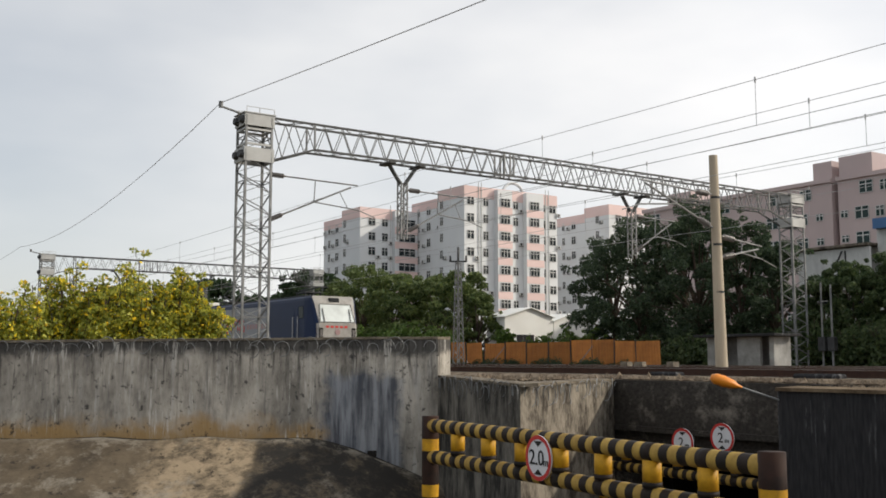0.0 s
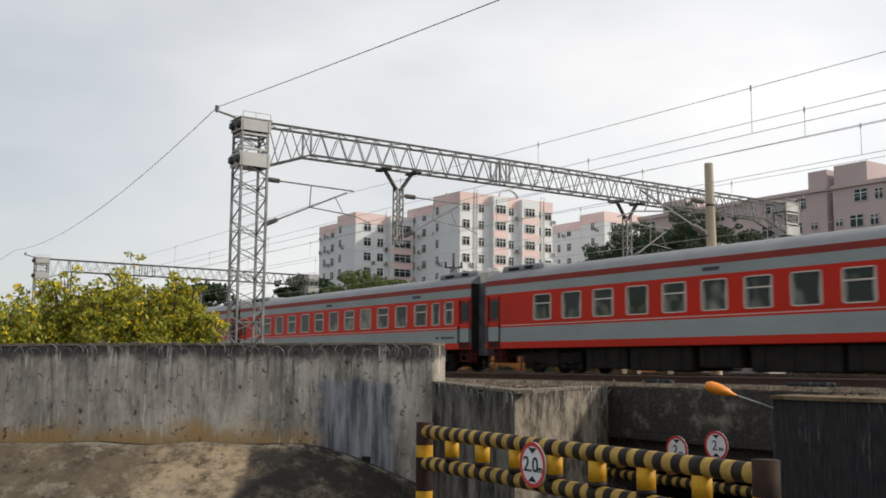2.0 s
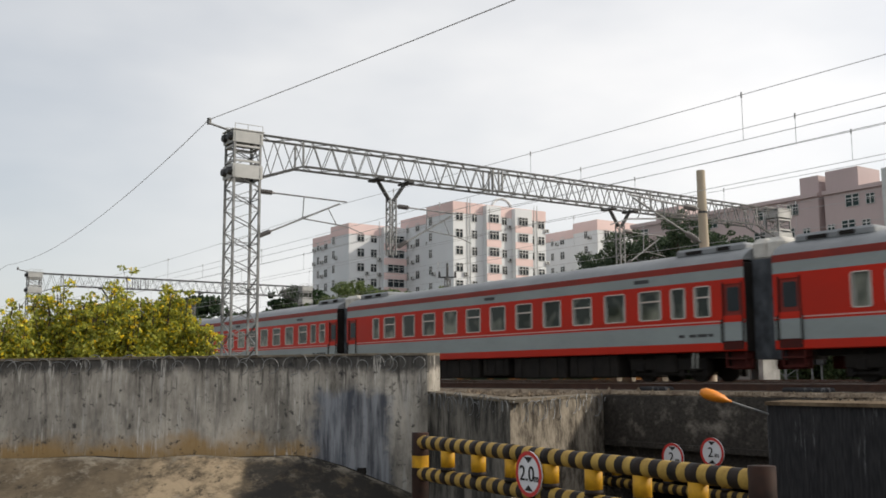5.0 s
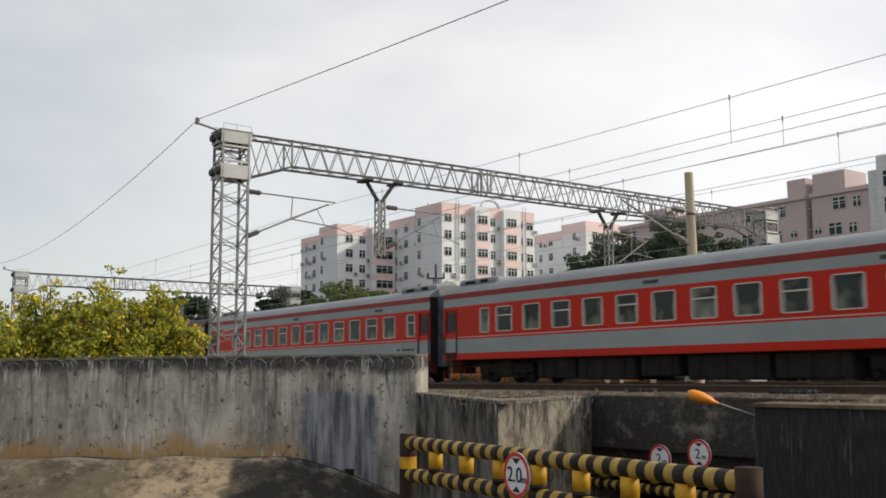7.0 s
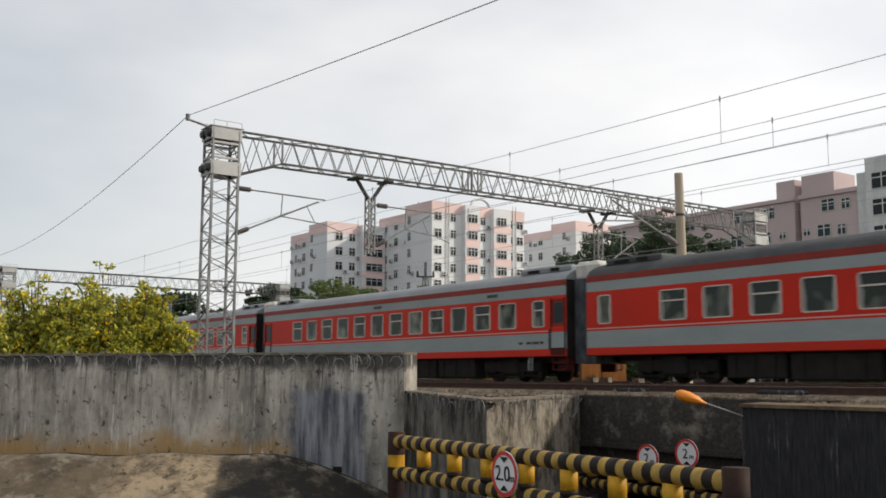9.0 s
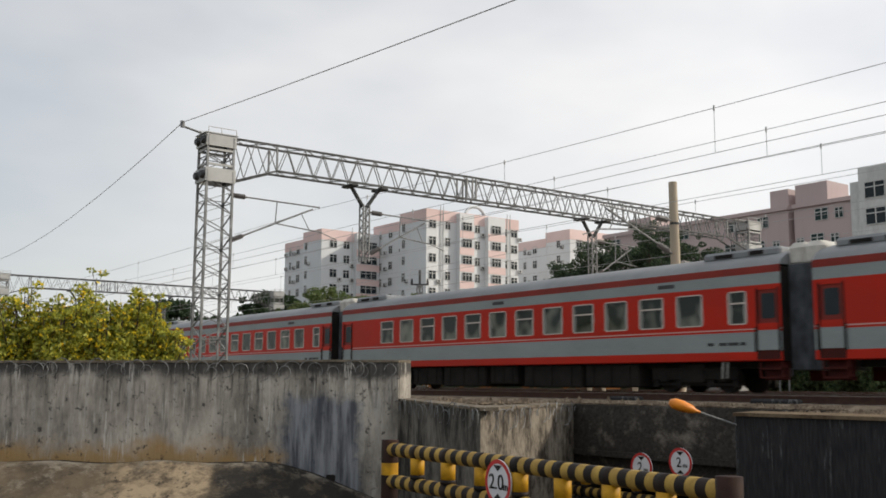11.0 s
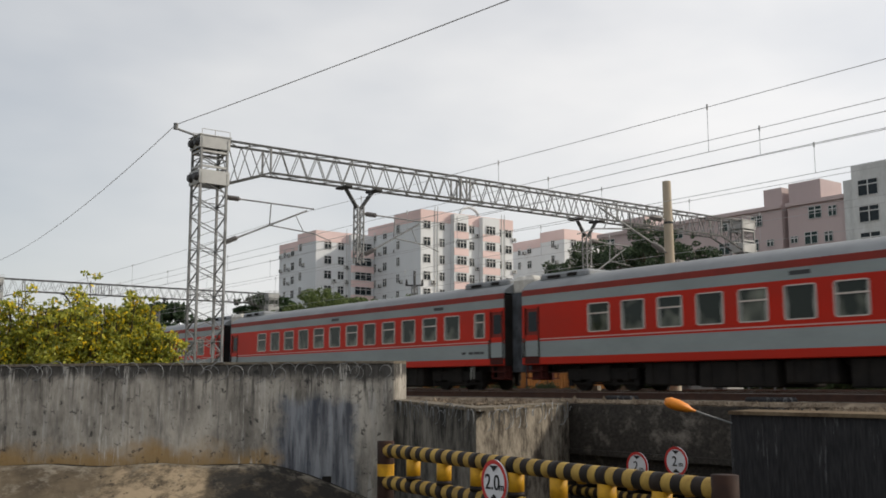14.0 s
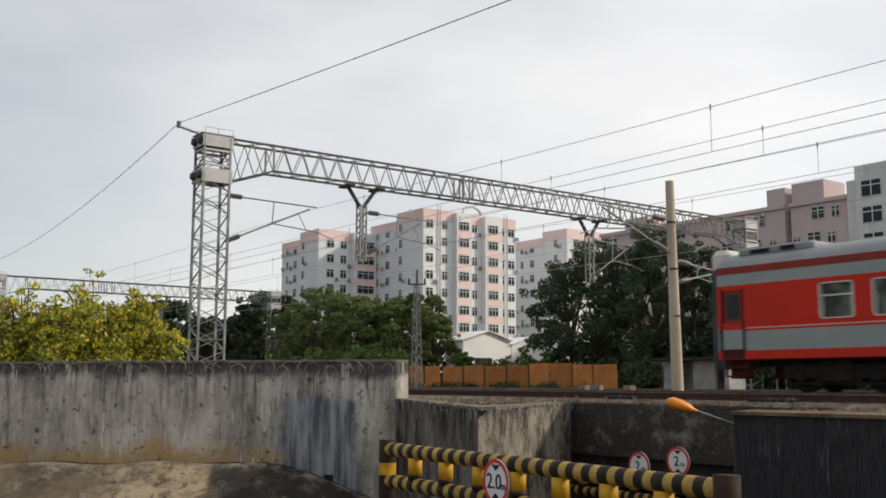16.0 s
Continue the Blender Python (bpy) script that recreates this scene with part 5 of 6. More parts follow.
def build_round_pole():
    root = empty("concrete_mast", pose(-25.4, 30.2, -0.4), "round tapered concrete mast with tube brackets beside the track", "mast")
    bm = B()
    rod(bm, (0, 0, 0), (-0.12, 0, 8.62), 0.235, 0.165, 20)
    part("shaft", bm, POLE, root, smooth=False)
    for z in (5.05, 6.9, 3.2):
        bm = B()
        rod(bm, (-0.012 * z, 0, z), (-0.012 * z, 0, z + 0.09), 0.225 - 0.006 * z, 0.225 - 0.006 * z, 16)
        part("clamp", bm, DARKSTEEL, root)
    cantilever(root, -0.08, -0.2, -1, 3.9, 7.05, 5.75, 7.25)
    cantilever(root, -0.08, 0.2, 1, 2.5, 5.45, 4.6, 5.2)
    return root


build_round_pole()


def build_signal_lattice():
    root = empty("lattice_signal_mast", pose(-55.4, 39.0, -0.2), "slender tapered lattice mast with crossarm and insulators", "mast")
    h = 7.2
    for sx in (-1, 1):
        for sy in (-1, 1):
            brace("leg", root, (sx * 0.28, sy * 0.28, 0), (sx * 0.13, sy * 0.13, h), 0.06, 0.06, ZINC)
    n = 18
    for i in range(n):
        a, b = i / n, (i + 1) / n
        wa, wb = 0.28 - 0.15 * a, 0.28 - 0.15 * b
        s = 1 if i % 2 else -1
        for q in (0, 1, 2, 3):
            r = Matrix.Rotation(q * math.pi / 2, 3, "Z")
            brace("brace", root, r @ Vector((s * wa, wa, h * a)), r @ Vector((-s * wb, wb, h * b)), 0.045, 0.02, ZINC)
    bm = B()
    bar(bm, (-0.34, -0.48, h), (0.34, 0.48, h), 0.10)
    bar(bm, (0, 0, h), (0, 0, h + 1.0), 0.12)
    for k in (-0.45, 0, 0.45):
        rod(bm, (k * 0.68, k, h - 0.02), (k * 0.68, k, h + 0.4), 0.09, 0.06, 8)
    part("crossarm", bm, DARKSTEEL, root)


build_signal_lattice()


# ---- height barrier, signs, lamp ----
def smooth_round(ob):
    ob.data.shade_smooth()
    return ob


def build_barrier(name, p, q, r, zt, zl, ground, posts, stubs, label):
    """Two striped pipes between two posts, tied by short stubs."""
    root = empty(name, pose(0, 0, 0), label, "height barrier", "height barriers")
    p, q = Vector((*p, 0)), Vector((*q, 0))
    d = (q - p).normalized()
    for z in (zt, zl):
        bm = B()
        n = 6 * (stubs + 1)
        rings = [(0.0, r, 1)] + [((j + 0.5) / n, r, (j + 1) % 2 == 0) for j in range(n)] + [(1.0, r, 1)]
        lathe(bm, p + Vector((0, 0, z)), q + Vector((0, 0, z)), [(f, rr, int(m)) for f, rr, m in rings], 18)
        smooth_round(part("crossbar", bm, [PALE_YELLOW, BLACK], root, "yellow and black striped crossbar"))
    for i in range(stubs):
        c = p.lerp(q, (i + 1.0) / (stubs + 1))
        bm = B()
        rod(bm, c + Vector((0, 0, zl + r * 0.9)), c + Vector((0, 0, zl + r + 0.06)), r * 1.08, r * 1.08, 16, 1)
        rod(bm, c + Vector((0, 0, zl + r + 0.06)), c + Vector((0, 0, zt - r * 0.85)), r * 1.02, r * 1.02, 16, 0)
        for z in (zt, zl):
            rod(bm, c - d * 0.1 + Vector((0, 0, z)), c + d * 0.1 + Vector((0, 0, z)), r * 1.03, r * 1.03, 16, 1)
        smooth_round(part("stub", bm, [YELLOW, BLACK], root, "bright yellow tie stub"))
    if posts:
        for c in (p, q):
            bm = B()
            z, rings = zt + 0.17, []
            for dz, m in ((0.42, 1), (0.22, 0), (0.62, 1), (0.22, 0), (0.5, 1), (0.22, 0), (0.6, 1), (0.22, 0), (0.6, 1)):
                rings.append((z, m))
                z -= dz
            top, low = rings[0][0], ground - 0.05
            rings = [(v, m) for v, m in rings if v > low + 0.05] + [(low, 1)]
            lathe(bm, c + Vector((0, 0, top)), c + Vector((0, 0, low)), [((top - v) / (top - low), r * 1.28, m) for v, m in rings], 18)
            smooth_round(part("post", bm, [YELLOW, RUSTBLACK], root, "black and yellow banded post"))
    return root


def text_mesh(body, size, material, parent, m, name="lettering"):
    cu = bpy.data.curves.new("text", "FONT")
    cu.body, cu.size, cu.align_x, cu.align_y, cu.extrude = body, size, "CENTER", "CENTER", 0.004
    tmp = bpy.data.objects.new("text", cu)
    me = bpy.data.meshes.new_from_object(tmp)
    bpy.data.objects.remove(tmp)
    me.materials.clear()
    me.materials.append(material)
    ob = new(name, me)
    ob.parent, ob.matrix_basis = parent, m
    return ob


def build_sign(m, radius, body, unit, label):
    """Round height-limit sign in the plane z=0 of m, facing +z."""
    root = empty("height_limit_sign", m, label, "road sign", "height limit signs")
    bm = B()
    rod(bm, (0, 0, -0.02), (0, 0, 0), radius, radius, 40)
    part("disc", bm, SIGN_WHITE, root, "white disc")
    bm = B()
    n = 40
    for i in range(n):
        a, b = 2 * math.pi * i / n, 2 * math.pi * (i + 1) / n
        q = []
        for t, rr, z in ((a, radius, 0.006), (b, radius, 0.006), (b, radius * 0.82, 0.006), (a, radius * 0.82, 0.006)):
            q.append(bm.verts.new((rr * math.cos(t), rr * math.sin(t), z)))
        bm.faces.new(q)
    part("rim", bm, SIGN_RED, root, "red rim")
    bm = B()
    for s in (-1, 1):
        bm.faces.new([bm.verts.new(v) for v in ((0, s * radius * 0.48, 0.008), (radius * 0.33, s * radius * 0.74, 0.008), (-radius * 0.33, s * radius * 0.74, 0.008))])
    part("arrow", bm, SIGN_BLACK, root, "black height arrows")
    text_mesh(body, radius * 0.95, SIGN_BLACK, root, pose(-radius * 0.12, -radius * 0.02, 0.008))
    text_mesh(unit, radius * 0.5, SIGN_BLACK, root, pose(radius * (0.6 if len(body) > 1 else 0.42), -radius * 0.16, 0.008))
    return root


P0, P1 = (-15.72, 10.42), (-7.44, 9.66)
build_barrier("height_barrier", P0, P1, 0.125, -0.985, -1.56, -4.0, True, 7, "yellow and black striped pipe height barrier across the road")
build_barrier("height_barrier", (-19.3, 18.2), (-13.1, 18.0), 0.12, -1.98, -2.45, -4.0, True, 6, "striped pipe height barrier close to the underpass portal")
face = Vector((P1[1] - P0[1], -(P1[0] - P0[0]), 0)).normalized()


def facing(x, y, z, nx, ny):
    nrm = Vector((nx, ny, 0)).normalized()
    right = Vector((-nrm.y, nrm.x, 0))
    return Matrix(((right.x, 0, nrm.x, x), (right.y, 0, nrm.y, y), (0, 1, 0, z), (0, 0, 0, 1)))


build_sign(facing(-11.93, 9.90, -1.26, face.x, face.y), 0.345, "2.0", "m", "round white red-rimmed 2.0 m sign on the barrier")
build_sign(facing(-15.07, 17.85, -1.50, 0, -1), 0.33, "2", "m", "round red-rimmed 2 m sign before the underpass")
build_sign(facing(-16.24, 17.85, -1.68, 0, -1), 0.33, "2", "m", "round red-rimmed 2 m sign before the underpass")


def build_lamp():
    root = empty("street_lamp", pose(-12.3, 16.25, -0.55), "orange street lamp head on a thin arm fixed to the wall", "street lamp")
    a, b, c = Vector((0.0, 0.0, 0.02)), Vector((-0.37, -0.62, 0.26)), Vector((-0.76, -1.05, 0.46))
    bm = B()
    tube(bm, [a, a.lerp(b, 0.5), b], 0.02, 8)
    part("arm", bm, ZINC, root, "thin grey arm")
    d = (c - b).normalized()
    bm = B()
    L = (c - b).length
    side = d.cross(Vector((0, 0, 1))).normalized()
    up = side.cross(d)
    prof = ((0.0, 0.03), (0.12, 0.045), (0.28, 0.105), (0.6, 0.145), (0.85, 0.135), (1.0, 0.07))
    rings = []
    for f, r in prof:
        rings.append([bm.verts.new(b + d * L * f + side * r * 1.25 * math.cos(t) + up * r * 0.8 * math.sin(t)) for t in np.linspace(0, 2 * math.pi, 15)[:-1]])
    for r0, r1 in zip(rings[:-1], rings[1:]):
        for i in range(14):
            bm.faces.new((r0[i], r0[(i + 1) % 14], r1[(i + 1) % 14], r1[i]))
    bm.faces.new(rings[0][::-1])
    bm.faces.new(rings[-1])
    part("head", bm, ORANGE, root, "orange lamp head", True)


build_lamp()


# ---- buildings ----
def facade_window(w, h, mullions, material=None):
    """A window standing in the plane y=0, facing -y."""
    bm = B()
    xs = [-w / 2 + w * k / mullions for k in range(mullions + 1)]
    zs = [0, h * 0.68, h]
    grid = [[bm.verts.new((x, -0.10, z)) for x in xs] for z in zs]
    for r0, r1 in zip(grid[:-1], grid[1:]):
        for k in range(mullions):
            bm.faces.new((r0[k], r0[k + 1], r1[k + 1], r1[k]))
    bm.normal_update()
    faces = bm.faces[:]
    bmesh.ops.inset_individual(bm, faces=faces, thickness=0.07)
    bmesh.ops.delete(bm, geom=faces, context="FACES")
    bm.normal_update()
    bmesh.ops.solidify(bm, geom=bm.faces[:], thickness=0.06)
    return bm


WIN_CACHE = {}


def put_window(root, m, w, h, mullions=2, pane=None):
    key = (w, h, mullions, (pane or FACADEGLASS).name)
    if key not in WIN_CACHE:
        f = part("window", facade_window(w, h, mullions), WHITEWASH, root)
        bm = B()
        bm.faces.new([bm.verts.new(v) for v in ((-w / 2, -0.02, 0), (w / 2, -0.02, 0), (w / 2, -0.02, h), (-w / 2, -0.02, h))])
        p = part("pane", bm, pane or FACADEGLASS, f)
        WIN_CACHE[key] = (f, p)
        f.matrix_basis = m
        return f
    f, p = WIN_CACHE[key]
    k = share("window", f, root, m)
    share("pane", p, k, Matrix())
    return k


EAST = pose(0, 0, 0, 0, 0, 90)


def east(x, y, z):
    """A pose on a wall that faces +x."""
    return pose(x, y, z) @ EAST


def build_ac(root, m, first=[]):
    if not first:
        bm = B()
        box(bm, -0.42, 0.42, -0.36, -0.02, 0, 0.6, bevel=0.03)
        rod(bm, (-0.08, -0.37, 0.3), (-0.08, -0.34, 0.3), 0.23, 0.23, 12, 1)
        box(bm, -0.4, 0.4, -0.4, 0, -0.06, -0.01, 1)
        first.append(part("air_conditioner", bm, [WHITEWASH, DARKSTEEL], root))
        first[0].matrix_basis = m
    else:
        share("air_conditioner", first[0], root, m)


def tower(name, x0, x1, y0, y1, zt, floors, storey, bays, cols_east, cols_south, notch, label):
    """A pale tiled block of flats: x1 is its sunny east side, y0 its shaded south side."""
    root = empty(name, pose(0, 0, 0), label, "apartment building", "blocks of flats")
    bm = B()
    box(bm, x0, x1, y0, y1, -0.5, zt - 2.0)
    if notch:
        box(bm, x0 - notch[0], x0 - 0.02, y0 + 2.2, y1, -0.5, zt - 2.4)
    part("wall", bm, TILE_WHITE, root, "pale tiled walls")
    bm = B()
    for a, b, c, d in ((x0 - 0.06, x1 + 0.06, y0 - 0.06, y0 + 0.3), (x0 - 0.06, x1 + 0.06, y1 - 0.3, y1 + 0.06), (x1 - 0.3, x1 + 0.06, y0 + 0.3, y1 - 0.3), (x0 - 0.06, x0 + 0.3, y0 + 0.3, y1 - 0.3)):
        box(bm, a, b, c, d, zt - 2.0, zt)
    if notch:
        box(bm, x0 - notch[0] - 0.05, x0 - 0.08, y0 + 2.14, y1, zt - 2.39, zt - 0.6)
    part("parapet", bm, TILE_PINK, root, "pink tiled parapet")
    bm = B()
    box(bm, x0 + 0.3, x1 - 0.3, y0 + 0.3, y1 - 0.3, zt - 1.99, zt - 1.9)
    part("roof", bm, CONCRETE_PALE, root)
    for a, b in bays:
        bm = B()
        box(bm, x1 + 0.002, x1 + 1.1, a, b, 2.8, zt - 0.3)
        bay = part("bay", bm, TILE_WHITE, root)
        for i in range(floors):
            z = zt - 3.35 - storey * i
            bm = B()
            box(bm, x1 + 1.1, x1 + 1.16, a - 0.02, b + 0.02, z - 1.35, z + (0.0 if i else 0.0) - 0.05)
            part("spandrel", bm, TILE_PINK, bay, "pink tiled spandrel")
    rng = random.Random(len(name) + floors)
    for i in range(floors):
        z = zt - 3.35 - storey * i
        for y, w, inbay in cols_east:
            put_window(root, east(x1 + (1.17 if inbay else 0.004), y, z), w, 1.5, 3 if w > 1.6 else 2)
            if not inbay and rng.random() < 0.35:
                build_ac(root, east(x1 + 0.01, y + w / 2 + 0.55, z - 0.6))
        for x, w in cols_south:
            put_window(root, pose(x, y0 - 0.004, z), w, 1.5, 2)
            if rng.random() < 0.6:
                build_ac(root, pose(x + w / 2 + 0.7, y0 - 0.01, z - 0.2))
        if notch:
            for share_of, w in ((0.10, 1.2), (0.52, 1.2), (0.80, 0.8)):
                put_window(root, pose(x0 - notch[0] * share_of, y0 + 2.19, z), w, 1.5, 2)
                if rng.random() < 0.6:
                    build_ac(root, pose(x0 - notch[0] * share_of - 1.5, y0 + 2.19, z))
    for y in notch[3:] if notch else ():
        bm = B()
        rod(bm, (x1 + 0.12, y, 1.0), (x1 + 0.12, y, zt + 0.8), 0.07, 0.07, 8)
        part("drain_pipe", bm, WHITEWASH, root)
    return root


def build_flats():
    b = tower("apartment_tower", -146.4, -138.2, 98.6, 119.7, 30.6, 9, 3.0, [(105.1, 108.3), (111.6, 115.6)],
              [(99.9, 1.5, False), (103.2, 1.1, False), (106.7, 2.1, True), (109.9, 1.1, False), (113.4, 2.1, True), (116.3, 1.1, False), (118.6, 1.5, False)],
              [(-145.2, 0.9)], (12.2, 0, 0, 101.6, 102.2, 116.9, 117.6), "pale tower block with pink bays and parapet behind the trees")
    bm = B()
    pts = [(-139.5, 108.2 + 2.2 * (1 - math.cos(t)) , 30.5 + 1.8 * math.sin(t)) for t in np.linspace(0, math.pi, 13)]
    tube(bm, [Vector(p) for p in pts], 0.28, 8)
    part("roof_arch", bm, TILE_WHITE, b, "curved white arch on the roof")
    a = tower("apartment_tower", -164.3, -157.4, 88.7, 101.0, 28.4, 8, 2.75, [(95.6, 100.6)],
              [(91.2, 1.5, False), (94.0, 1.3, False), (98.2, 3.6, True)], [(-163.2, 0.9)], (11.6, 0, 0, 95.2), "pale tower block with pink balconies and parapet")
    tower("apartment_tower", -143.6, -136.8, 131.6, 146.0, 30.0, 9, 3.0, [], [(134.0, 1.4, False), (138.0, 1.4, False)], [(-140.0, 0.9)], (11.0, 0, 0), "pale grey tower block with a pink parapet")


build_flats()


def build_pink_block():
    root = empty("apartment_block", pose(0, 0, 0), "long dusty pink block of flats with green-tinted windows", "apartment building", "blocks of flats")
    y0 = 96.5
    for a, b in ((-93.5, -84.9), (-84.0, -65.1), (-64.3, -57.0)):
        bm = B()
        box(bm, a, b, y0, y0 + 1.5, -0.5, 19.9)
        part("front_wall", bm, RENDER_PINK, root)
    bm = B()
    box(bm, -93.5, -57.0, y0 + 1.502, y0 + 14, -0.5, 19.9)
    part("wall", bm, RENDER_PINK, root)
    for a, b in ((-93.7, -84.8), (-84.1, -65.0), (-64.4, -57.0)):
        bm = B()
        box(bm, a, b, y0 - 0.3, y0 + 14.2, 19.904, 20.35)
        part("roof", bm, RENDER_PINK, root)
    for a, b, zt in ((-67.9, -65.5, 22.5), (-64.6, -60.6, 22.7), (-90.0, -86.0, 22.0)):
        bm = B()
        box(bm, a, b, y0 + 0.8, y0 + 5, 20.354, zt)
        part("stair_head", bm, RENDER_PINK, root)
    bm = B()
    box(bm, -56.96, -55.3, y0 - 0.8, y0 + 8, -0.5, 21.6)
    box(bm, -55.28, -47.0, y0 - 2.0, y0 + 10, -0.5, 22.7)
    part("stair_tower", bm, WHITEWASH, root, "grey tiled stair tower")
    for i in range(7):
        z = 18.2 - 2.75 * i
        for o in (0, -11.5, -23.0):
            for x, w, h in ((-59.4, 1.0, 1.15), (-61.5, 1.6, 1.35), (-63.6, 0.9, 0.8), (-66.7, 0.9, 0.8), (-69.0, 1.5, 1.3)):
                x += o + (0.6 if i == 0 else 0)
                if x < -92.3 or i == 0 and h < 1 or -85.8 < x < -83.2 or -66.2 < x < -63.0 and o:
                    continue
                put_window(root, pose(x, y0 - 0.004, z + (0.3 if h < 1 else 0)), w, h, 2, GREENGLASS)
        for x in (-53.5, -50.0):
            put_window(root, pose(x, y0 - 2.004, z + 1.2), 2.2, 1.7, 2)


build_pink_block()


def build_low_buildings():
    root = empty("white_house", pose(0, 0, 0), "low whitewashed flat-roofed house with blue sheeting", "house")
    bm = B()
    box(bm, -53.0, -46.32, 75.2, 84.0, -0.5, 9.6)
    part("wall", bm, WHITEWASH, root)
    bm = B()
    box(bm, -46.3, -36.0, 74.6, 84.0, -0.5, 10.9)
    part("wall", bm, WHITEWASH, root)
    for z, zh in ((6.3, 3.2), (3.0, 1.0), (-0.2, 1.0)):
        bm = B()
        box(bm, -53.2, -46.4, 73.6, 73.8, z, z + zh, bevel=0.02)
        box(bm, -53.2, -46.4, 73.8, 75.19, z - 0.2, z + 0.02)
        part("balcony", bm, WHITEWASH, root, "whitewashed balcony front")
    for x in (-53.1, -49.8, -46.7):
        bm = B()
        box(bm, x, x + 0.25, 73.85, 74.1, -0.4, 6.1)
        part("pier", bm, WHITEWASH, root)
    bm = B()
    box(bm, -46.25, -36.2, 73.9, 80.0, 10.904, 11.75)
    part("blue_sheeting", bm, BLUESHEET, root, "blue sheet cladding")
    bm = B()
    box(bm, -53.4, -46.4, 73.2, 76, 9.604, 9.8)
    part("roof_edge", bm, CONCRETE_PALE, root)
    for z in (4.3, 1.2):
        for x in (-51.4, -48.2):
            put_window(root, pose(x, 75.19, z), 2.2, 1.5, 2)
    for z in (7.4, 4.2, 1.0):
        for x in (-42.4, -39.4):
            put_window(root, pose(x, 74.59, z), 1.8, 1.5, 2)
    for x, e in ((-50.5, 1.6), (-48.6, 0.0)):
        bm = B()
        bar(bm, (x, 73.55, 6.4), (x + e, 73.55, 9.3), 0.10)
        part("pipe", bm, DARKSTEEL, root)
    shed = empty("white_shed", pose(0, 0, 0), "white sheet-metal shed with two low gables", "shed")
    for y0, y1, ze, zr in ((56.0, 61.8, 4.2, 5.05), (61.9, 66.2, 3.9, 4.6)):
        ym = (y0 + y1) / 2
        bm = B()
        ring = [(y0, -0.5), (y1, -0.5), (y1, ze), (ym, zr), (y0, ze)]
        a, b = [bm.verts.new((-74.8, *k)) for k in ring], [bm.verts.new((-72.1, *k)) for k in ring]
        bm.faces.new(a[::-1])
        bm.faces.new(b)
        for k in range(5):
            bm.faces.new((a[k], a[(k + 1) % 5], b[(k + 1) % 5], b[k]))
        bmesh.ops.recalc_face_normals(bm, faces=bm.faces[:])
        part("wall", bm, SHEDROOF, shed)
        bm = B()
        for p, q in (((y0 - 0.25, ze - 0.03), (ym, zr + 0.05)), ((ym, zr + 0.05), (y1 + 0.05, ze + 0.02))):
            v = [bm.verts.new((x, y, z + dz)) for dz in (0.01, 0.09) for x, (y, z) in ((-75.1, p), (-71.8, p), (-71.8, q), (-75.1, q))]
            for f in ((3, 2, 1, 0), (4, 5, 6, 7), (0, 1, 5, 4), (1, 2, 6, 5), (2, 3, 7, 6), (3, 0, 4, 7)):
                bm.faces.new([v[k] for k in f])
        part("roof", bm, SHEDROOF, shed, "white sheet roof")
    bm = B()
    box(bm, -72.08, -72.0, 57.4, 59.4, -0.3, 2.6)
    part("door", bm, CONCRETE_DARK, shed)
    hut = empty("trackside_hut", pose(0, 0, 0), "small whitewashed trackside hut with a flat roof and dark openings", "hut")
    bm = B()
    for a, b in ((-38.0, -37.4), (-35.9, -34.4), (-33.8, -33.5)):
        box(bm, a, b, 44.0, 44.2, -0.4, 1.5)
    box(bm, -38.0, -37.8, 44.2, 45.2, -0.4, 1.5)
    box(bm, -33.7, -33.5, 44.2, 45.2, -0.4, 1.5)
    box(bm, -38.0, -33.5, 45.2, 45.4, -0.4, 1.5)
    part("wall", bm, SHADED_WHITE, hut)
    bm = B()
    box(bm, -38.5, -33.0, 43.4, 45.7, 1.51, 1.66, bevel=0.03)
    part("roof", bm, CONCRETE_DARK, hut, "dark flat roof slab")


build_low_buildings()


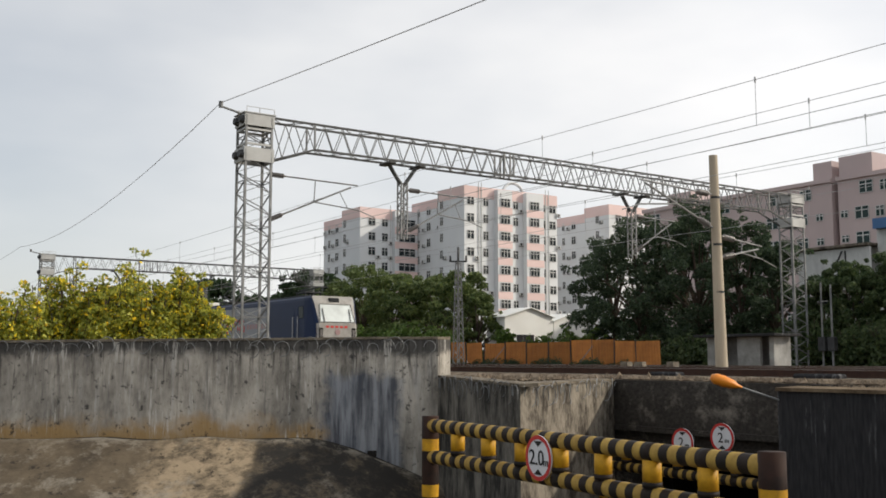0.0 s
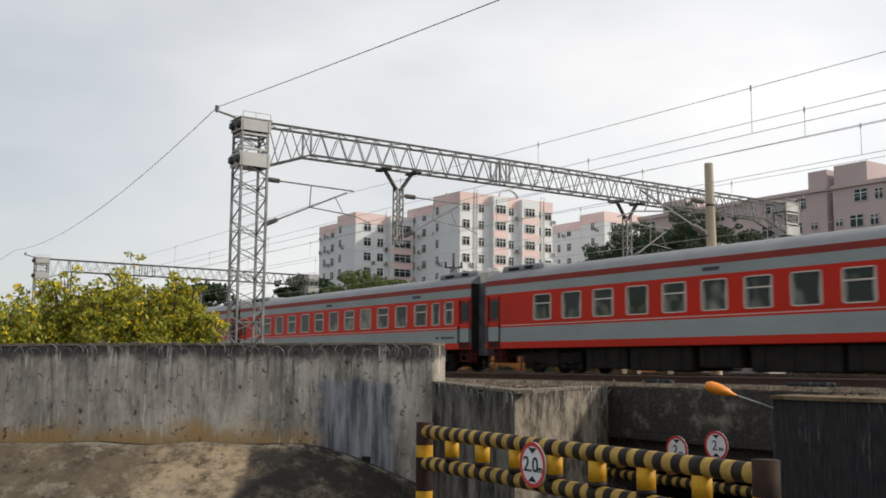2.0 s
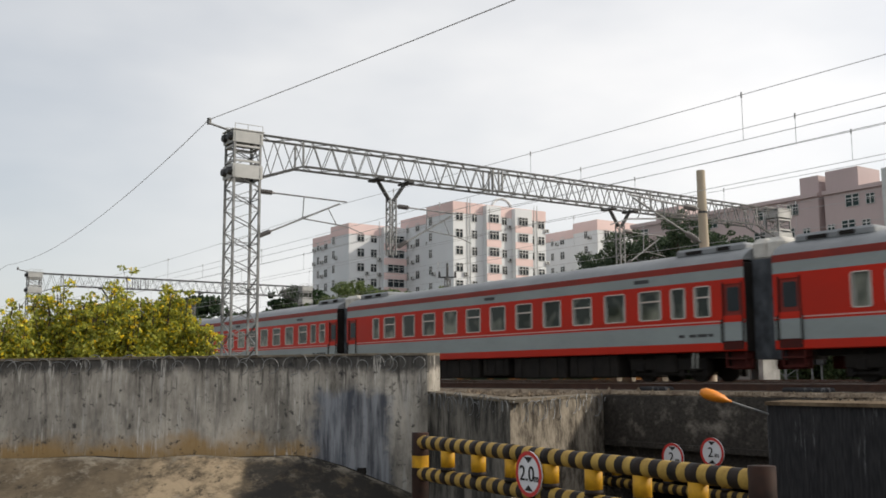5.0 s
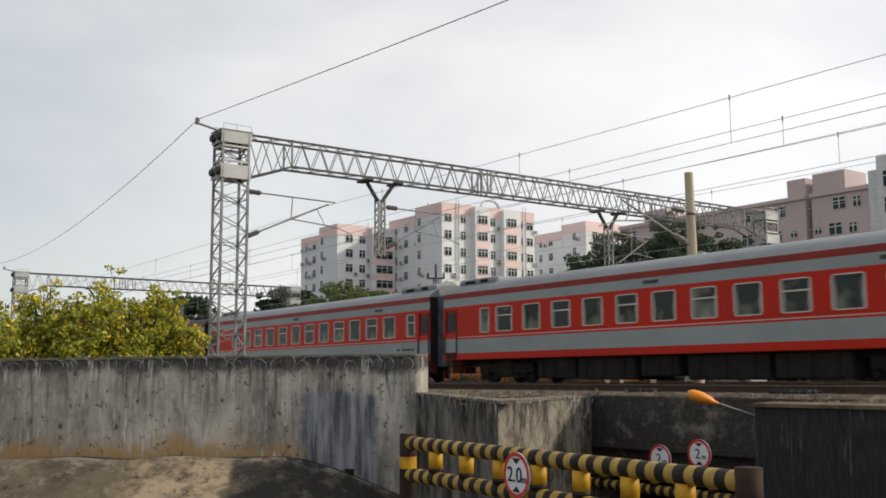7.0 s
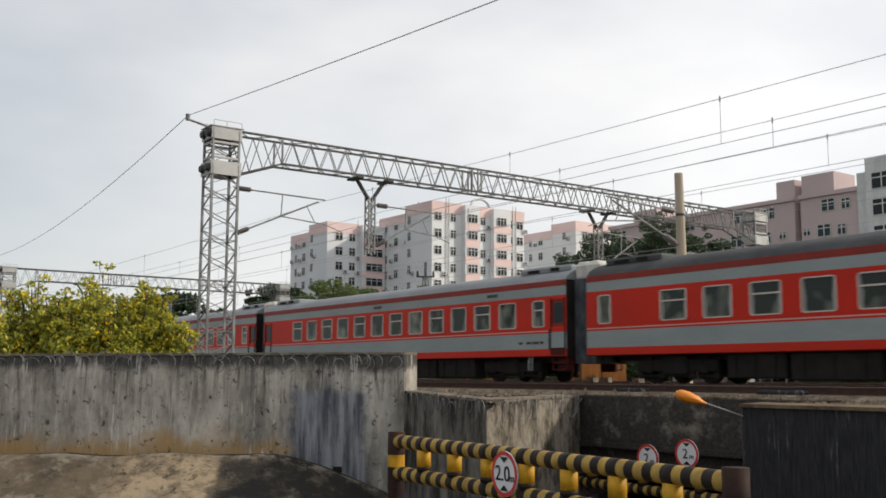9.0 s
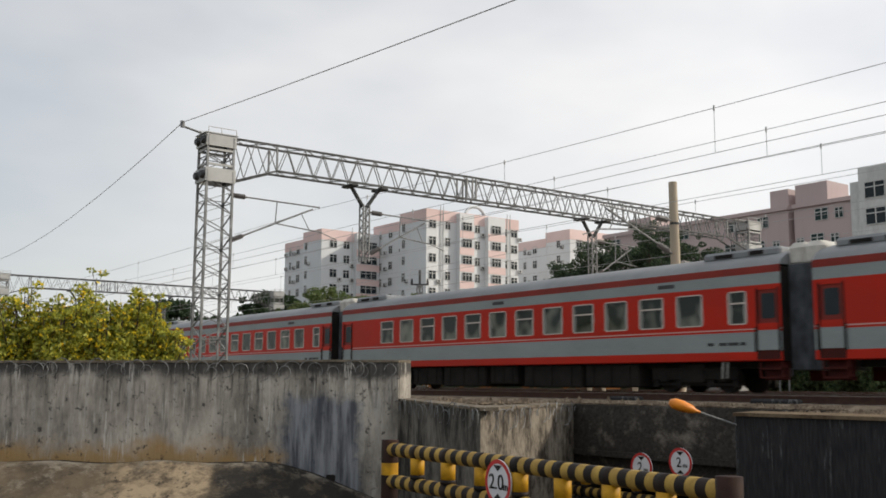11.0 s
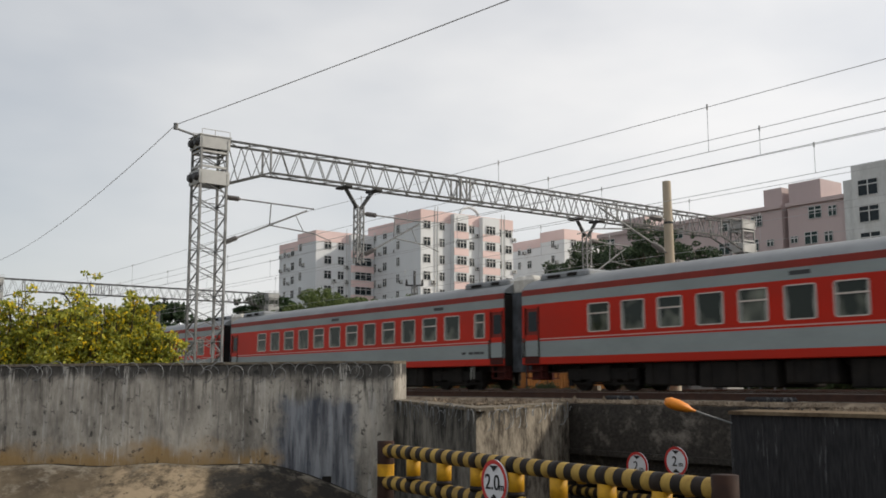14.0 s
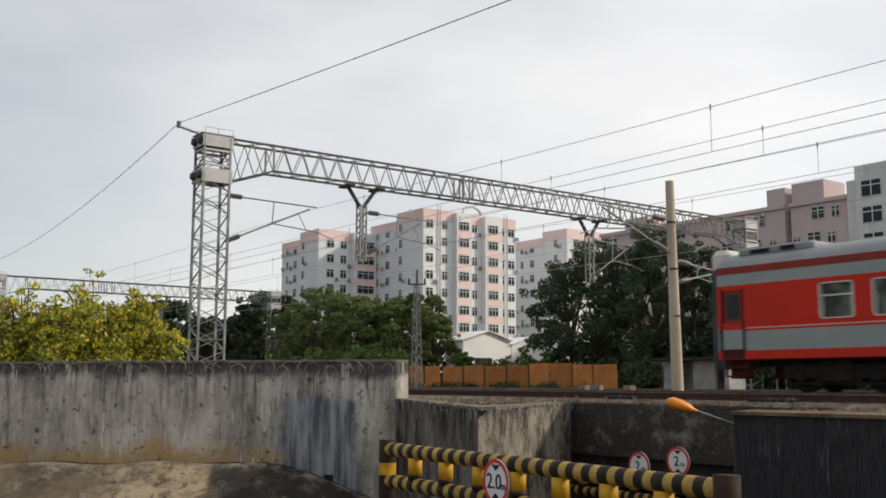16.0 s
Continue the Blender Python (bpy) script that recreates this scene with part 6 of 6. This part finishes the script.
def build_hoarding():
    root = empty("hoarding_fence", pose(0, 0, 0), "orange sheet hoarding fence behind the tracks", "fence")
    pts = [Vector((-68.0, 44.0, 0)), Vector((-60.5, 45.0, 0)), Vector((-54.0, 48.0, 0)), Vector((-48.0, 50.7, 0))]
    rng = random.Random(8)
    mesh = None
    for p, q in zip(pts[:-1], pts[1:]):
        n = max(1, round((q - p).length / 1.75))
        ang = math.degrees(math.atan2(q.y - p.y, q.x - p.x))
        for i in range(n):
            c = p.lerp(q, i / n)
            m = pose(c.x, c.y, -0.45 + rng.uniform(-0.16, 0.03), rng.uniform(-3, 3), rng.uniform(-1.6, 1.6), ang + rng.uniform(-2, 2))
            if mesh is None:
                bm = B()
                xs = np.linspace(0.02, 1.73, 33)
                lo = [bm.verts.new((v, 0.022 * math.cos(k * math.pi / 2), 0.25)) for k, v in enumerate(xs)]
                hi = [bm.verts.new((v, 0.022 * math.cos(k * math.pi / 2), 2.1)) for k, v in enumerate(xs)]
                for k in range(32):
                    bm.faces.new((lo[k], lo[k + 1], hi[k + 1], hi[k]))
                bm.normal_update()
                bmesh.ops.solidify(bm, geom=bm.faces[:], thickness=0.012)
                mesh = part("panel", bm, HOARDING, root)
                mesh.matrix_basis = m
                bm = B()
                bar(bm, (0, -0.05, 0), (0, -0.05, 2.2), 0.06)
                post = part("post", bm, DARKSTEEL, root)
                post.matrix_basis = m
            else:
                share("panel", mesh, root, m)
                share("post", post, root, m)
            if i % 3 == 1:
                brace("prop", root, (c.x - 0.5, c.y - 1.3, -0.4), (c.x + 0.1, c.y - 0.1, 1.25), 0.05, 0.05, ZINC)


build_hoarding()


# ---- trees ----
def leaf_cloud(rng, lobes, count, size, shape=1.0):
    """Leaf quads in the outer part of many ellipsoid lobes (centre, radii)."""
    w = np.array([l[1][0] * l[1][1] for l in lobes])
    pick = rng.choice(len(lobes), count, p=w / w.sum())
    cen = np.array([l[0] for l in lobes])[pick]
    rad = np.array([l[1] for l in lobes])[pick]
    d = rng.normal(size=(count, 3))
    d /= np.linalg.norm(d, axis=1)[:, None]
    r = rng.uniform(0.35, 1.0, count) ** 0.45 * rng.normal(1.0, 0.10, count)
    p = cen + d * rad * r[:, None]
    a = rng.normal(size=(count, 3))
    a /= np.linalg.norm(a, axis=1)[:, None]
    b = np.cross(a, rng.normal(size=(count, 3)))
    b /= np.linalg.norm(b, axis=1)[:, None]
    s = size * rng.uniform(0.55, 1.35, count)[:, None]
    u, v = a * s, b * s * 0.5 * shape
    verts = np.stack([p - u, p + v * 0.9 - u * 0.1, p + u, p - v * 0.9 - u * 0.1], 1).reshape(-1, 3)
    faces = np.arange(count * 4).reshape(-1, 4)
    return verts.tolist(), faces.tolist()


def build_tree(name, x, y, z, height, spread, leaves, size, material, seed, label, trunk=0.3, low=0.12, group="trees"):
    """A tapered trunk with limbs, each limb ending in a clump; clumps fill the crown from low down to the top, with gaps."""
    rng = np.random.default_rng(seed)
    root = empty(name, pose(x, y, z), label, "tree", group)
    bm = B()
    lobes = []
    fork = height * (low + 0.1)
    rod(bm, (0, 0, -0.3), (0.05, 0, fork), trunk, trunk * 0.75, 10)
    n = 26
    for i in range(n):
        t = i * 2.4 + rng.uniform(-0.5, 0.5)
        level = (i + 0.5) / n
        wide = spread * (0.55 + 0.5 * math.sin(math.pi * min(level * 0.85 + 0.12, 1.0))) * rng.uniform(0.45, 1.0) * (1.0 if level < 0.75 else 1.55 - level)
        e = Vector((math.cos(t) * wide, math.sin(t) * wide, height * (low + 0.06 + (0.90 - low) * level)))
        s = Vector((0.05, 0, fork * rng.uniform(0.7, 1.0) + (e.z - fork) * 0.35 * (e.z > fork)))
        mid = s.lerp(e, 0.5) + Vector((0, 0, height * 0.03))
        rod(bm, s, mid, trunk * 0.3, trunk * 0.2, 6)
        rod(bm, mid, e, trunk * 0.2, trunk * 0.06, 5)
        r = spread * rng.uniform(0.15, 0.30)
        lobes.append(((e.x, e.y, e.z), (r, r, r * rng.uniform(0.55, 0.8))))
        for k in range(4):
            o = rng.normal(size=3) * r * 0.9
            q = r * rng.uniform(0.25, 0.55)
            lobes.append(((e.x + o[0], e.y + o[1], min(e.z + o[2] * 0.7, height * 0.985)), (q, q, q * 0.75)))
    part("trunk", bm, BARK, root, "brown trunk and limbs")
    v, f = leaf_cloud(rng, lobes, leaves, size)
    raw("crown", v, f, material, root)
    return root


def build_bush(name, x, y, z, height, spread, leaves, size, material, seed, label, group, flowers=0):
    """Many thin arching stems from one root, leafy from the foot up and feathery at the tips."""
    rng = np.random.default_rng(seed)
    root = empty(name, pose(x, y, z), label, "bush", group)
    bm = B()
    lobes, tips = [], []
    for i in range(24):
        t = rng.uniform(0, 2 * math.pi)
        f = math.sqrt(rng.uniform(0, 1))
        h = height * (rng.uniform(0.60, 0.88) if i > 3 else rng.uniform(0.88, 1.0)) * (1 - 0.15 * f)
        e = Vector((math.cos(t) * spread * f, math.sin(t) * spread * f, h))
        tube(bm, [Vector((e.x * 0.3, e.y * 0.3, -0.2)), Vector((e.x * 0.7, e.y * 0.7, h * 0.6)), e], 0.018, 5)
        r = spread * rng.uniform(0.20, 0.34)
        for level, wide, tall in ((0.90, 0.75, 0.09), (0.72, 1.0, 0.12), (0.5, 1.2, 0.2), (0.25, 1.25, 0.25)):
            o = rng.normal(size=2) * r * 0.6
            lobes.append(((e.x * (0.55 + 0.45 * level) + o[0], e.y * (0.55 + 0.45 * level) + o[1], h * level), (r * wide, r * wide, h * tall)))
        tips.append((e.x, e.y, h))
        for k in range(2):
            a = rng.uniform(0, 2 * math.pi)
            q = (e.x + 0.3 * math.cos(a), e.y + 0.3 * math.sin(a), h + rng.uniform(-0.15, 0.3))
            tube(bm, [e - Vector((0, 0, 0.25)), Vector(q)], 0.008, 4)
            lobes.append((q, (0.2, 0.2, 0.12)))
            tips.append(q)
    part("stem", bm, BARK, root)
    v, f = leaf_cloud(rng, lobes, leaves, size, 1.1)
    raw("leaves", v, f, material, root)
    if flowers:
        pick = [lobes[k] for k in rng.choice(len(lobes), flowers)]
        heads = []
        for c, r in pick:
            d = rng.normal(size=3)
            d /= np.linalg.norm(d)
            heads.append((tuple(np.array(c) + d * np.array(r)), (0.07, 0.07, 0.05)))
        v, f = leaf_cloud(rng, heads, flowers * 9, 0.042, 1.7)
        tagged(raw("flowers", v, f, FLOWER, root), "clusters of bright yellow flowers", kind="stuff")
    return root


def build_planting():
    flower = "tall bush with yellow-green leaves and yellow flowers behind the wall"
    for i, (x, y, h, s) in enumerate(((-42.0, 2.0, 3.6, 1.7), (-40.4, 4.2, 3.5, 1.6), (-39.8, 5.7, 3.6, 1.3), (-39.2, 7.1, 3.9, 1.2), (-39.0, 8.4, 3.8, 1.1), (-38.7, 9.5, 4.5, 1.0), (-38.6, 10.6, 4.1, 1.0), (-38.5, 11.9, 4.8, 1.0), (-38.6, 13.0, 4.3, 0.9), (-38.4, 13.8, 4.4, 0.8), (-38.5, 14.7, 3.1, 0.75))):
        build_bush("flowering_bush", x, y, -0.4, h, s * 1.15, 6400, 0.085, LEAF_BUSH, 20 + i, flower, "flowering bushes", 75)
    dark = "broad dark green evergreen tree behind the tracks"
    for i, (x, y, h, s) in enumerate(((-62.6, 60.5, 11.2, 4.2), (-59.0, 60.0, 12.6, 4.3), (-55.6, 61.5, 12.2, 4.2), (-52.6, 60.0, 13.4, 4.5), (-48.8, 60.5, 11.6, 4.0), (-46.2, 61.0, 9.6, 3.2))):
        build_tree("evergreen_tree", x, y, -0.4, h, s, 22000, 0.125, LEAF_DARK, 1 + i, dark, 0.36, 0.08)
    for i, (x, y, h, s) in enumerate(((-41.6, 60.2, 6.0, 2.2), (-39.4, 60.0, 7.4, 2.7), (-36.6, 60.5, 7.8, 2.9), (-33.4, 60.0, 7.6, 2.8))):
        build_tree("round_tree", x, y, -0.4, h, s, 26000, 0.12, LEAF_DEEP, 14 + i, "leafy green tree beside the houses", 0.24, 0.0)
    for i, (x, y, h, s) in enumerate(((-104.0, 56.5, 10.0, 4.0), (-98.6, 56.0, 11.4, 4.4), (-92.8, 56.5, 10.6, 4.2), (-88.0, 56.0, 9.0, 3.6), (-83.8, 56.5, 9.2, 3.6), (-78.2, 55.5, 9.4, 3.4), (-75.0, 55.0, 7.0, 2.4))):
        build_tree("street_tree", x, y, -0.4, h, s, 17000, 0.17, LEAF_MID, 30 + i, "green leafy tree before the tower blocks", 0.28, 0.05)
    for i, (x, y, h, s) in enumerate(((-73.0, 49.5, 4.0, 2.0), (-79.0, 49.5, 4.6, 2.2), (-85.5, 49.0, 4.6, 2.3), (-91.5, 48.5, 4.4, 2.3), (-70.2, 54.5, 3.7, 0.9), (-67.0, 56.0, 2.9, 1.7), (-64.2, 56.5, 3.3, 1.9), (-61.5, 56.0, 3.4, 1.9))):
        build_bush("green_shrub", x, y, -0.4, h, s, 6000, 0.15, LEAF_FRESH, 50 + i, "fresh green shrub at the foot of the trees", "shrubs")
    for i, (x, y, h, s) in enumerate(((-42.6, 57.2, 3.2, 1.7), (-40.0, 57.0, 3.6, 1.8), (-37.2, 57.4, 3.4, 1.8), (-34.6, 57.2, 3.6, 1.8), (-32.0, 57.0, 3.2, 1.7), (-47.0, 56.6, 2.6, 1.8), (-50.5, 56.8, 2.8, 1.9), (-54.0, 57.0, 2.6, 1.9), (-58.0, 57.2, 2.8, 1.9))):
        build_bush("dark_shrub", x, y, -0.4, h, s, 6000, 0.13, LEAF_DEEP, 90 + i, "dense dark green shrub below the trees", "dark shrubs")
    rng = np.random.default_rng(5)
    lobes = []
    for k in range(70):
        f = rng.uniform(0, 1)
        lobes.append(((-67.5 + 19.0 * f, 42.4 + 6.6 * f + rng.uniform(-0.5, 0.3), -0.25), (0.5, 0.45, rng.uniform(0.25, 0.75))))
    v, f = leaf_cloud(rng, lobes, 16000, 0.09, 0.7)
    tagged(raw("weeds", v, f, LEAF_FAR), "low dark weeds along the foot of the hoarding", "weeds", kind="stuff")
    for i in range(9):
        build_tree("far_tree", -140.0 + 9 * (i % 3) - 14 * (i // 3), 40 + 9 * i % 31 + 2 * i, -0.4, 10.5 + (i * 7 % 5) * 0.6, 5.6, 6000, 0.42, LEAF_FAR, 70 + i, "dusty green tree far along the line", 0.3, 0.15, "far trees")


build_planting()


def build_clutter():
    """Concrete blocks, cable boxes and slim signal posts beside the tracks."""
    first = None
    for x, y, m in ((-30.4, 30.1, 0), (-29.6, 30.1, 12), (-27.8, 30.1, -8)):
        if first is None:
            bm = B()
            prism(bm, [(-0.2, -0.15), (0.2, -0.15), (0.2, 0.15), (-0.2, 0.15)], 0, 0.42)
            first = tagged(link("marker_block", bm, CONCRETE_PALE), "pale concrete marker block beside the track", "marker block", "marker blocks")
            first.matrix_basis = pose(x, y, -0.24, 0, 0, m)
        else:
            copy_thing(first, pose(x, y, -0.24, 0, 0, m))
    for x, y, w in ((-19.2, 20.55, 0.5), (-14.4, 20.55, 0.62)):
        root = empty("cable_box", pose(x, y, -0.38), "low dark cast cable box on the ballast", "cable box", "cable boxes")
        bm = B()
        box(bm, -w, w, -0.2, 0.2, 0.0, 0.30, bevel=0.05)
        part("case", bm, CONCRETE_DARK, root)
        bm = B()
        box(bm, w + 0.02, w + 0.6, -0.12, 0.12, 0.0, 0.2, bevel=0.03)
        part("pipe_cover", bm, COPING, root)
    for x, h in ((-38.6, 5.6), (-37.9, 5.4)):
        root = empty("signal_post", pose(x, 55.6, -0.38), "slim grey signal post with a dark box", "signal post", "signal posts")
        bm = B()
        rod(bm, (0, 0, 0), (0, 0, h), 0.07, 0.06, 8)
        part("post", bm, ZINC, root)
        bm = B()
        box(bm, -0.25, 0.25, -0.2, 0.2, 1.2, 2.1, bevel=0.03)
        part("box", bm, DARKSTEEL, root)
        bm = B()
        box(bm, -0.3, 0.3, -0.3, 0.3, -0.1, 0.25)
        part("base", bm, CONCRETE_PALE, root)


build_clutter()
build_sleepers()
scatter_stones()
motions()
